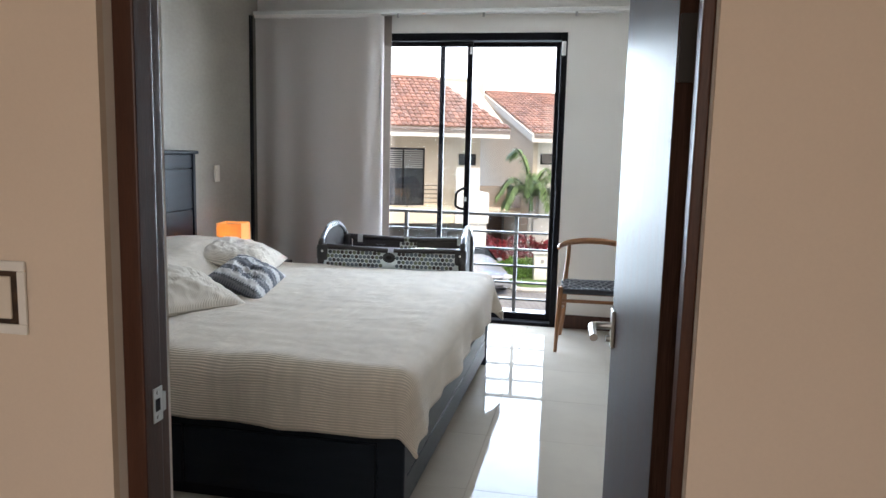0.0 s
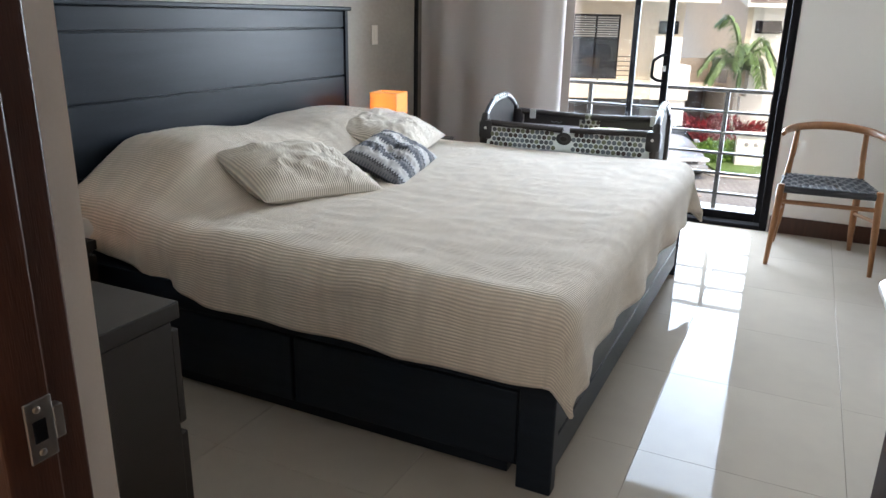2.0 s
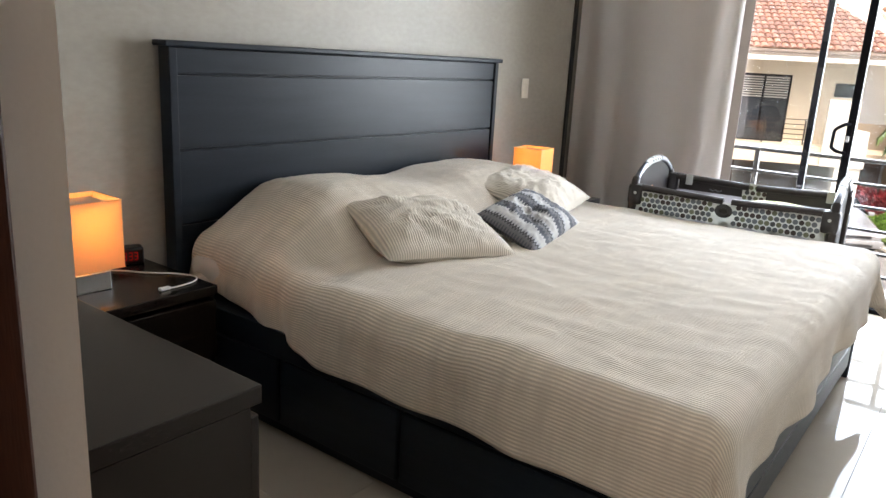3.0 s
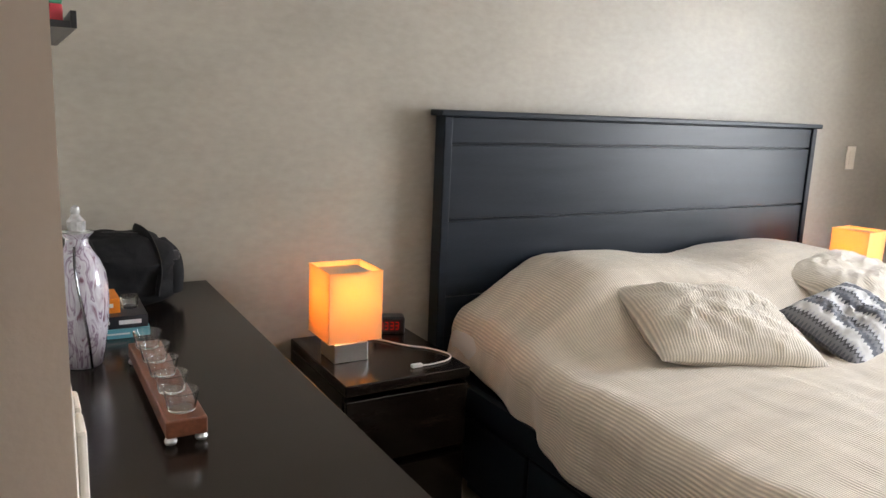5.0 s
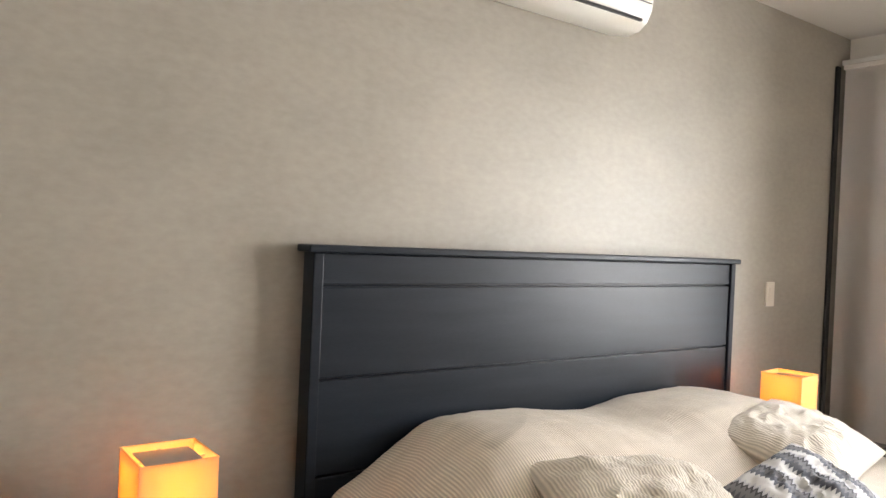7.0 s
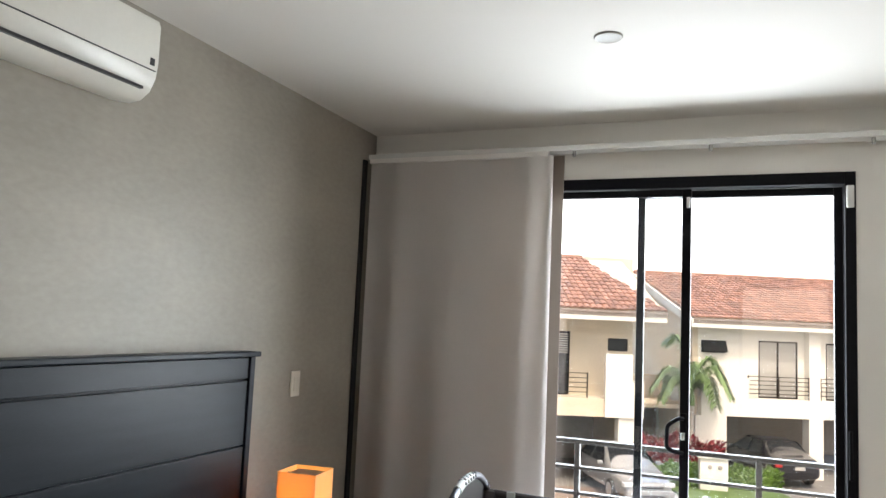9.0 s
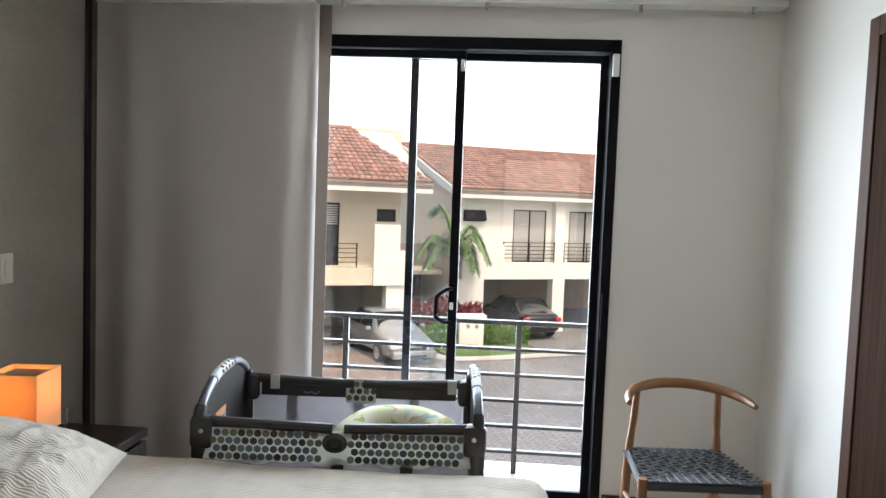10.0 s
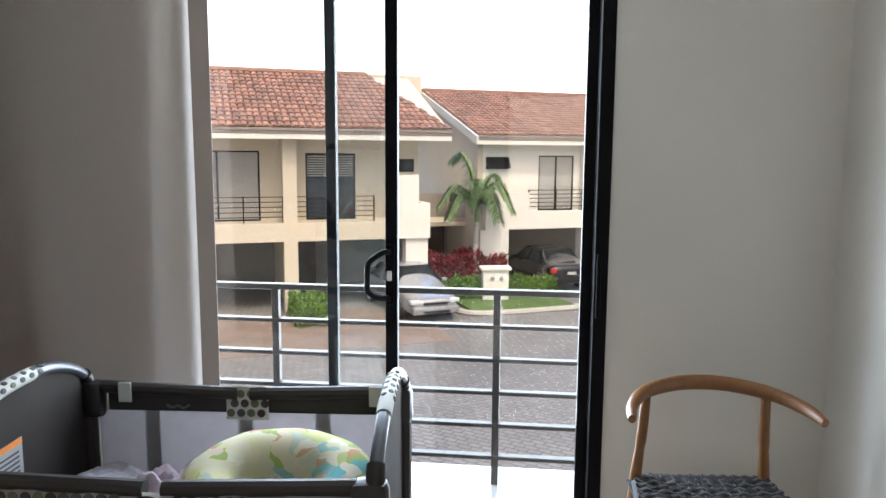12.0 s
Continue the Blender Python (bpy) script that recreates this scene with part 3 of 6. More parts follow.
def ikat():
    """Grey and white bands with saw-toothed borders."""
    m = material("ikat_weave", (0.1, 0.1, 0.11), 0.9, vary=0.1, grain=200, bump=0.2)
    n, l = m.node_tree.nodes, m.node_tree.links
    uv, sep = n.new("ShaderNodeUVMap"), n.new("ShaderNodeSeparateXYZ")
    l.new(uv.outputs[0], sep.inputs[0])

    def math_node(op, a, b=0.0, c=0.0):
        k = n.new("ShaderNodeMath")
        k.operation = op
        for i, v in enumerate((a, b, c)):
            if isinstance(v, (int, float)):
                k.inputs[i].default_value = v
            else:
                l.new(v, k.inputs[i])
        return k.outputs[0]
    teeth = math_node("PINGPONG", math_node("MULTIPLY", sep.outputs[0], 150.0), 1.0)
    shifted = math_node("MULTIPLY_ADD", teeth, 0.018, sep.outputs[1])
    band = math_node("FRACT", math_node("MULTIPLY_ADD", shifted, 7.4, 0.35))
    ramp = n.new("ShaderNodeValToRGB")
    ramp.color_ramp.interpolation = "CONSTANT"
    e = ramp.color_ramp.elements
    e[0].position, e[0].color = 0.0, (0.52, 0.51, 0.49, 1)
    e[1].position, e[1].color = 0.38, (0.085, 0.09, 0.105, 1)
    for p, c in ((0.62, 0.17), (0.80, 0.06), (0.9, 0.42)):
        x = e.new(p)
        x.color = (c, c, c * 1.05, 1)
    l.new(band, ramp.inputs[0])
    l.new(ramp.outputs[0], n["Principled BSDF"].inputs["Base Color"])
    return m
pillow("cushion", cushion(0.30, 0.50, 0.13, 5.7), ikat(), "small grey and white ikat-patterned cushion on the bed", pose(0.965, 2.47, 0.685, 6, 24, 10), "cushion")

# ---- dresser, nightstands ----
def drawer_front(x0, x1, y0, y1, z0, z1):
    return boxes((x0, x1, y0, y1, z0, z1), bevel=0.003)
dresser = thing("dresser", "long black-brown six-drawer dresser along the white wall", "dresser", (0.01, 0.02, 0))
part("top", boxes((0, 1.60, 0, 0.48, 0.745, 0.78), bevel=0.003), BLACK_BROWN, dresser)
for x in (0.0, 1.578):
    part("side_panel", boxes((x, x + 0.022, 0.0, 0.455, 0, 0.745), bevel=0.002), BLACK_BROWN, dresser)
part("back_panel", boxes((0.022, 1.578, 0.004, 0.012, 0.02, 0.745)), BLACK_BROWN, dresser)
part("plinth", boxes((0.022, 1.578, 0.40, 0.42, 0.0, 0.06)), BLACK_BROWN, dresser)
for x0, x1 in ((0.004, 0.798), (0.802, 1.596)):
    for z0 in (0.065, 0.292, 0.519):
        part("drawer_front", drawer_front(x0, x1, 0.456, 0.476, z0, z0 + 0.205), BLACK_BROWN, dresser)
        part("drawer_box", boxes((x0 + 0.03, x1 - 0.03, 0.05, 0.455, z0 + 0.01, z0 + 0.17)), BLACK_BROWN, dresser)
stand = thing("nightstand", "black-brown two-drawer nightstand beside the bed", "nightstand", (0.016, 0.778, 0), group="nightstands")
part("top", boxes((0, 0.49, 0, 0.425, 0.515, 0.55), bevel=0.003), BLACK_BROWN, stand)
for y in (0.0, 0.403):
    part("side_panel", boxes((0, 0.465, y, y + 0.022, 0, 0.515), bevel=0.002), BLACK_BROWN, stand)
part("back_panel", boxes((0.004, 0.012, 0.022, 0.403, 0.02, 0.515)), BLACK_BROWN, stand)
for z0 in (0.055, 0.29):
    part("drawer_front", boxes((0.466, 0.486, 0.004, 0.421, z0, z0 + 0.208), bevel=0.003), BLACK_BROWN, stand)
    part("drawer_box", boxes((0.03, 0.465, 0.03, 0.395, z0 + 0.01, z0 + 0.18)), BLACK_BROWN, stand)
copy_thing(stand, pose(0.115, 3.50, 0))

# ---- lamps ----
def shade_material():
    m = bpy.data.materials.new("lit_lamp_fabric")
    m.use_nodes = True
    n, l = m.node_tree.nodes, m.node_tree.links
    n.remove(n["Principled BSDF"])
    d, t, mix = n.new("ShaderNodeBsdfDiffuse"), n.new("ShaderNodeBsdfTranslucent"), n.new("ShaderNodeMixShader")
    weave = n.new("ShaderNodeTexNoise")
    weave.inputs["Scale"].default_value, weave.inputs["Detail"].default_value = 90, 4
    ramp = n.new("ShaderNodeValToRGB")
    ramp.color_ramp.elements[0].color, ramp.color_ramp.elements[1].color = (0.88, 0.60, 0.31, 1), (0.95, 0.69, 0.38, 1)
    l.new(weave.outputs[0], ramp.inputs[0])
    l.new(ramp.outputs[0], d.inputs[0])
    l.new(ramp.outputs[0], t.inputs[0])
    mix.inputs[0].default_value = 0.55
    l.new(d.outputs[0], mix.inputs[1])
    l.new(t.outputs[0], mix.inputs[2])
    l.new(mix.outputs[0], n["Material Output"].inputs[0])
    return m
SHADE = shade_material()
BULB = glowing("warm_bulb", (0.9, 0.8, 0.6), (1.0, 0.62, 0.28), 2.0)
def table_lamp(at, turn, label):
    ob = thing("table_lamp", label, "lamp", at, turn, group="bedside lamps")
    w = 0.089
    part("base", boxes((-0.058, 0.058, -0.058, 0.058, 0, 0.062), bevel=0.003), STEEL, ob, "brushed steel block base")
    part("stem", tube([(0, 0, 0.06), (0, 0, 0.13)], 0.007, 10), STEEL, ob)
    part("bulb", lathe([(0.012, 0.13), (0.016, 0.145), (0.024, 0.165), (0.026, 0.18), (0.018, 0.2), (0.002, 0.208)], 16), BULB, ob)
    t = 0.003
    for row in ((-w, w, -w, -w + t), (-w, w, w - t, w), (-w, -w + t, -w + t, w - t), (w - t, w, -w + t, w - t)):
        sh = part("shade_panel", boxes((*row, 0.075, 0.298)), SHADE, ob, "glowing orange fabric side of the shade")
    for z in (0.077, 0.297):
        part("hem", tube([(-w, -w, z), (w, -w, z), (w, w, z), (-w, w, z)], 0.002, 6, closed=True), SHADE, ob)
    part("diffuser", boxes((-0.066, 0.066, -0.066, 0.066, 0.284, 0.287)), STEEL, ob, "square diffuser plate")
    part("diffuser_arm", boxes((-w + t, w - t, -0.003, 0.003, 0.28, 0.284), (-0.003, 0.003, -w + t, w - t, 0.276, 0.28)), STEEL, ob)
    lamp("lamp_light", "POINT", 0.5, (1.0, 0.56, 0.25), Matrix.Translation(Vector(at) + Vector((0, 0, 0.235))), radius=0.02)
    return ob
table_lamp((0.258, 0.876, 0.55), 0, "lit table lamp with an orange square shade beside the clock")
table_lamp((0.305, 3.585, 0.55), 6, "lit table lamp with an orange square shade near the curtain")

# clock and charging cable
DARK_PLASTIC = material("black_plastic", (0.02, 0.02, 0.022), 0.3, vary=0.1, bump=0.02)
RED_LED = glowing("red_digits", (0.3, 0.01, 0.01), (1.0, 0.03, 0.02), 0.1)
clock = thing("alarm_clock", "black digital alarm clock with red digits on the nightstand", "clock", (0.075, 1.125, 0.55), -20)
part("body", boxes((-0.03, 0.03, -0.055, 0.055, 0, 0.062), bevel=0.008), DARK_PLASTIC, clock)
digits = bmesh.new()
for k, y in enumerate((-0.03, -0.012, 0.008, 0.026)):
    for dz in (0.018, 0.031, 0.044):
        box(digits, 0.0302, 0.0312, y - 0.005, y + 0.005, dz - 0.0015, dz + 0.0015)
    box(digits, 0.0302, 0.0312, y + 0.004, y + 0.006, 0.018, 0.044)
part("digits", digits, RED_LED, clock, "glowing red digits")
WHITE_CABLE = material("white_cable", (0.75, 0.74, 0.72), 0.45, vary=0.03, bump=0)
cable = thing("charging_cable", "thin white charging cable lying on the nightstand", "cable", (0, 0, 0.551))
part("cord", tube(curve_points([(0.10, 0.98, 0.003), (0.16, 1.05, 0.003), (0.24, 1.10, 0.003), (0.31, 1.165, 0.003), (0.385, 1.196, 0.003), (0.43, 1.165, 0.003), (0.445, 1.10, 0.003), (0.443, 1.06, 0.003)], 40), 0.0028, 8), WHITE_CABLE, cable)
part("plug", boxes((0.434, 0.452, 1.025, 1.062, 0.0, 0.011), bevel=0.003), WHITE_CABLE, cable)

# ---- things on the dresser ----
def marbled():
    m = material("marbled_glass", (0.5, 0.42, 0.5), 0.08, vary=0.1, scale=14, grain=60, bump=0.02, stretch=(1, 1, 0.35), coat=0.6)
    n, l = m.node_tree.nodes, m.node_tree.links
    co = n.new("ShaderNodeTexCoord")
    mp = n.new("ShaderNodeMapping")
    mp.inputs["Scale"].default_value = (40, 40, 12)
    l.new(co.outputs["Object"], mp.inputs[0])
    v = n.new("ShaderNodeTexNoise")
    v.inputs["Scale"].default_value, v.inputs["Detail"].default_value, v.inputs["Distortion"].default_value = 1.0, 3, 1.6
    l.new(mp.outputs[0], v.inputs[0])
    ramp = n.new("ShaderNodeValToRGB")
    e = ramp.color_ramp.elements
    e[0].position, e[0].color = 0.25, (0.04, 0.02, 0.025, 1)
    e[1].position, e[1].color = 0.72, (0.46, 0.44, 0.49, 1)
    for p, c in ((0.33, (0.20, 0.11, 0.14)), (0.39, (0.40, 0.36, 0.41)), (0.50, (0.50, 0.48, 0.52)), (0.58, (0.19, 0.12, 0.18)), (0.63, (0.42, 0.38, 0.43))):
        x = e.new(p)
        x.color = (*c, 1)
    l.new(v.outputs[0], ramp.inputs[0])
    l.new(ramp.outputs[0], n["Principled BSDF"].inputs["Base Color"])
    return m
vase = thing("decanter", "tall marbled purple glass decanter with a clear stopper", "decanter", (0.69, 0.090, 0.781))
part("body", lathe([(0.036, 0), (0.041, 0.006), (0.046, 0.04), (0.054, 0.09), (0.057, 0.14), (0.057, 0.175), (0.052, 0.205), (0.041, 0.232), (0.029, 0.25), (0.022, 0.265), (0.022, 0.276), (0.029, 0.284), (0.033, 0.288)], 36), marbled(), vase)
SWIRL = material("dark_glass_swirl", (0.02, 0.012, 0.016), 0.1, vary=0.2, coat=0.5)
prof = [(0.042, 0.004), (0.047, 0.04), (0.055, 0.09), (0.0575, 0.14), (0.0575, 0.175), (0.0525, 0.205), (0.0415, 0.232), (0.024, 0.26)]
part("swirl", tube(curve_points([(r * math.cos(0.35 - z * 2.5), r * math.sin(0.35 - z * 2.5), z) for r, z in prof], 30), 0.006, 8, squash=0.5), SWIRL, vase, "dark brown swirl in the glass")
CLEAR = clear("clear_glass", (0.98, 0.99, 0.98))
part("stopper", lathe([(0.031, 0.288), (0.031, 0.291), (0.018, 0.293), (0.019, 0.312), (0.012, 0.32), (0.008, 0.327), (0.010, 0.333), (0.008, 0.341), (0.002, 0.346)], 10), material("frosted_stopper", (0.36, 0.36, 0.35), 0.15, vary=0.25, scale=60, coat=0.4), vase, "faceted pale glass stopper")

RED_WOOD = material("red_brown_wood", (0.17, 0.055, 0.028), 0.35, vary=0.4, scale=6, grain=60, bump=0.15, stretch=(2, 16, 16), coat=0.2)
tray = thing("candle_tray", "narrow red-brown wooden tray with five glass cups", "candle holder", (0.948, 0.210, 0.781))
part("plank", boxes((-0.225, 0.225, -0.034, 0.034, 0.016, 0.046), bevel=0.003), RED_WOOD, tray)
for x in (-0.213, 0.213):
    for y in (-0.025, 0.025):
        part("ball_foot", lathe([(0.002, 0), (0.009, 0.003), (0.011, 0.008), (0.009, 0.013), (0.005, 0.016)], 12), STEEL, tray, "chrome ball foot", pose(x, y, 0))
for k in range(5):
    part("glass_cup", lathe([(0.021, 0.0465), (0.0235, 0.049), (0.026, 0.066), (0.0295, 0.082), (0.0280, 0.0828), (0.0245, 0.066), (0.0215, 0.052), (0.001, 0.051)], 24), CLEAR, tray, "clear glass candle cup", pose(-0.18 + 0.09 * k, 0, 0))

ORANGE = material("orange_cover", (0.75, 0.22, 0.03), 0.35, vary=0.08, bump=0.02)
TEAL = material("teal_cover", (0.10, 0.34, 0.40), 0.4, vary=0.08, bump=0.02)
BLACK_COVER = material("black_cover", (0.025, 0.025, 0.03), 0.35, vary=0.2, bump=0.02)
PAPER = material("paper_edges", (0.72, 0.68, 0.58), 0.8, vary=0.08, grain=400)
def book(w, d, h, cover_mat, label, at, turn):
    ob = thing("book", label, "book", at, turn, group="books on the dresser")
    part("cover", boxes((0, w, 0, d, 0, 0.003), (0, w, 0, d, h - 0.003, h), (w - 0.003, w, 0, d, 0.003, h - 0.003)), cover_mat, ob)
    part("pages", boxes((0.003, w - 0.003, 0.004, d - 0.004, 0.003, h - 0.003)), PAPER, ob)
    return ob
b1 = book(0.17, 0.235, 0.022, TEAL, "teal paperback at the bottom of the stack", (0.36, 0.02, 0.781), -2)
b2 = book(0.165, 0.225, 0.030, BLACK_COVER, "thick black book in the middle of the stack", (0.362, 0.024, 0.8035), -1)
b3 = book(0.10, 0.175, 0.036, ORANGE, "orange-covered book box on top of the stack", (0.40, 0.012, 0.834), 1)
PRINT = material("pale_print", (0.7, 0.7, 0.68), 0.5, vary=0.05)
for ob, rows in ((b1, ((0.05, 0.19, 0.009, 0.013),)), (b2, ((0.04, 0.14, 0.012, 0.019), (0.16, 0.21, 0.010, 0.020))), (b3, ((0.10, 0.16, 0.014, 0.024),))):
    w = {b1: 0.17, b2: 0.165, b3: 0.10}[ob]
    for y0, y1, z0, z1 in rows:
        part("spine_print", boxes((w, w + 0.0008, y0, y1, z0, z1)), PRINT, ob, "plain pale bar of print")
candle = single("glass_votive", lathe([(0.018, 0), (0.02, 0.004), (0.022, 0.03), (0.02, 0.031), (0.017, 0.006), (0.001, 0.005)], 18), CLEAR, "small clear glass votive on the books", "candle holder", at=(0.455, 0.215, 0.834))

CANVAS = material("black_canvas", (0.008, 0.008, 0.009), 0.8, spec=0.2, vary=0.35, scale=9, grain=240, bump=0.5)
def bag_body():
    bm = bmesh.new()
    bmesh.ops.create_icosphere(bm, subdivisions=5, radius=1.0)
    for v in bm.verts:
        c = v.co.copy()
        k = (abs(c.x) ** 3.2 + abs(c.y) ** 3.2 + abs(c.z) ** 3.2) ** (-1 / 3.2)
        q = c * 2.2
        k *= 1 + 0.10 * noise.noise(q) + 0.05 * abs(noise.noise(q * 2.6)) + 0.025 * noise.noise(q * 6)
        v.co = Vector((c.x * k * 0.14, c.y * k * 0.160, max(-0.088, c.z * k * 0.104)))
    return bm
bag = thing("duffel_bag", "soft black canvas duffel bag slumped on the dresser", "bag", (0.175, 0.205, 0.870), 6)
part("body", bag_body(), CANVAS, bag)
for y in (-0.07, 0.085):
    part("strap", tube(curve_points([(0.14, y, -0.05), (0.135, y + 0.01, 0.03), (0.08, y, 0.098), (0.0, y - 0.012, 0.112), (-0.08, y, 0.09)], 24), 0.016, 8, squash=0.35), CANVAS, bag, "black webbing strap")
part("side_flap", tube(curve_points([(0.04, 0.125, 0.085), (0.075, 0.152, 0.05), (0.09, 0.158, 0.0), (0.085, 0.155, -0.06)], 16), 0.022, 8, squash=0.4), CANVAS, bag)
part("buckle", boxes((0.075, 0.10, 0.140, 0.160, 0.035, 0.06), bevel=0.004), DARK_PLASTIC, bag)
part("zip", tube(curve_points([(-0.10, -0.12, 0.083), (0, -0.02, 0.106), (0.02, 0.10, 0.098)], 16), 0.004, 6), DARK_PLASTIC, bag)

single("drinking_glass", lathe([(0.030, 0), (0.031, 0.004), (0.0375, 0.092), (0.0355, 0.0925), (0.029, 0.008), (0.001, 0.007)], 28), CLEAR, "empty clear drinking glass on the nightstand near the curtain", "glass", at=(0.285, 3.825, 0.5505))

# ---- wall fixtures ----
ledge = thing("picture_ledge", "narrow black picture ledge on the white wall", "shelf", (0.27, 0.001, 1.465))
BLACK_LACQUER = material("black_lacquer", (0.02, 0.02, 0.022), 0.35, vary=0.15, bump=0.03)
part("bottom_board", boxes((0, 0.62, 0.012, 0.085, 0, 0.012), bevel=0.001), BLACK_LACQUER, ledge)
part("back_strip", boxes((0, 0.62, 0.0, 0.012, 0, 0.055), bevel=0.001), BLACK_LACQUER, ledge)
part("front_lip", boxes((0, 0.62, 0.085, 0.095, 0, 0.030), bevel=0.001), BLACK_LACQUER, ledge)
single("framed_picture", boxes((0.50, 0.80, 0.018, 0.036, 1.478, 1.75), bevel=0.002), BLACK_COVER, "black picture frame leaning on the ledge", "picture frame")
single("driftwood_figure", tube(curve_points([(0.80, 0.062, 1.478), (0.79, 0.06, 1.52), (0.805, 0.062, 1.57), (0.785, 0.058, 1.63)], 20), 0.011, 10, taper=[1 - 0.3 * math.sin(k) ** 2 for k in range(21)]), material("bleached_wood", (0.55, 0.50, 0.41), 0.7, vary=0.2), "pale twisted driftwood figure on the ledge", "ornament")
toy = thing("ornament_block", "red and green painted block ornament on the ledge", "ornament", (0.84, 0.066, 1.478))
part("red_block", boxes((-0.012, 0.012, -0.011, 0.011, 0, 0.03), bevel=0.003), material("red_paint", (0.6, 0.05, 0.07), 0.4), toy, "red painted block")
part("green_block", boxes((-0.012, 0.012, -0.011, 0.011, 0.03, 0.11), bevel=0.003), material("green_paint", (0.06, 0.3, 0.18), 0.4), toy, "green painted block")

PLATE = material("ivory_plastic", (0.66, 0.60, 0.52), 0.4, vary=0.04, bump=0.02)
sw = thing("light_switch", "ivory plastic double switch plate on the white wall", "switch", (1.788, 0.001, 1.080))
part("plate", boxes((-0.040, 0.056, 0, 0.009, -0.075, 0.075), bevel=0.004), PLATE, sw)
for x in (-0.014, 0.032):
    part("rocker", boxes((x - 0.019, x + 0.019, 0.009, 0.016, -0.045, 0.045), bevel=0.003), PLATE, sw)
sw2 = thing("wall_switch", "ivory plastic switch plate on the taupe wall", "switch", (0.001, 3.918, 1.175))
part("plate", boxes((0, 0.008, -0.038, 0.038, -0.062, 0.062), bevel=0.003), PLATE, sw2)
part("rocker", boxes((0.008, 0.012, -0.018, 0.018, -0.035, 0.035), bevel=0.002), PLATE, sw2)
so = thing("wall_socket", "ivory plastic wall socket low on the taupe wall", "socket", (0.001, 0.645, 0.45))
part("plate", boxes((0, 0.008, -0.058, 0.058, -0.036, 0.036), bevel=0.003), PLATE, so)
for y in (-0.026, 0.026):
    part("outlet", boxes((0.008, 0.0095, y - 0.014, y + 0.014, -0.016, 0.016), bevel=0.002), SENSOR, so)
hs = thing("open_switch_box", "uncovered electrical box with a dark opening in the hall wall", "switch box", (1.826, HY - 0.001, 1.14))
part("rim", boxes((-0.05, 0.045, -0.006, 0, 0.045, 0.062), (-0.05, 0.045, -0.006, 0, -0.062, -0.045), (0.03, 0.045, -0.006, 0, -0.045, 0.045), (-0.05, -0.035, -0.006, 0, -0.045, 0.045), bevel=0.002), SENSOR, hs, "pale plaster-stained rim")
part("recess", boxes((-0.035, 0.03, -0.003, 0, -0.045, 0.045)), material("dark_recess", (0.05, 0.03, 0.02), 0.9, vary=0.5, scale=60), hs, "dark inside of the box")
part("module", boxes((-0.033, 0.018, -0.007, -0.003, -0.036, 0.036), bevel=0.003), PLATE, hs)

AC_WHITE = material("aged_white_plastic", (0.72, 0.69, 0.62), 0.35, vary=0.03, bump=0.02)
def ac_shell():
    bm = bmesh.new()
    prof = [(0.0, 0.02), (0.0, 0.285), (0.17, 0.285), (0.195, 0.278), (0.203, 0.26), (0.205, 0.13), (0.198, 0.075), (0.175, 0.03), (0.14, 0.006), (0.09, 0.0)]
    ends = [[bm.verts.new((x, y, z)) for x, z in prof] for y in (-0.385, -0.38, 0.38, 0.385)]
    for k, e in enumerate(ends):
        if k in (0, 3):
            for v in e:
                v.co.x, v.co.z = 0.1 + (v.co.x - 0.1) * 0.97, 0.14 + (v.co.z - 0.14) * 0.97
    for a, b in zip(ends, ends[1:]):
        for i in range(len(prof)):
            bm.faces.new((a[i], a[(i + 1) % len(prof)], b[(i + 1) % len(prof)], b[i]))
    bm.faces.new(ends[0])
    bm.faces.new(ends[-1][::-1])
    bmesh.ops.recalc_face_normals(bm, faces=bm.faces)
    return bm
ac = thing("air_conditioner", "white wall-mounted split air conditioner under the ceiling", "air conditioner", (0.001, 2.262, 2.212))
part("shell", ac_shell(), AC_WHITE, ac)
part("front_seam", boxes((0.200, 0.2062, -0.372, 0.372, 0.098, 0.1005)), DARK_PLASTIC, ac)
part("air_slot", boxes((0.166, 0.189, -0.34, 0.34, 0.031, 0.040)), DARK_PLASTIC, ac, "dark air outlet slot")
part("display", boxes((0.203, 0.2065, 0.345, 0.365, 0.115, 0.14), bevel=0.001), DARK_PLASTIC, ac)
part("badge", lathe([(0.012, 0), (0.012, 0.002), (0.01, 0.003)], 20), material("blue_badge", (0.03, 0.04, 0.22), 0.3), ac, "oval blue badge", pose(0.2045, -0.33, 0.125, 0, 90, 0) @ Matrix.Diagonal((0.6, 1.3, 1, 1)))
part("badge_print", boxes((0.2035, 0.206, -0.30, -0.235, 0.119, 0.124)), RAIL_STEEL, ac)
down = thing("downlight", "recessed round ceiling downlight, switched off", "downlight", (1.58, 3.47, H - 0.007))
part("trim_ring", lathe([(0.038, 0.004), (0.050, 0.0), (0.054, 0.004), (0.054, 0.012), (0.038, 0.012)], 32), material("satin_trim", (0.30, 0.28, 0.25), 0.5, vary=0.05), down)
part("lens", lathe([(0.001, 0.006), (0.034, 0.005), (0.036, 0.012)], 24), material("frosted_lens", (0.30, 0.28, 0.25), 0.4), down)


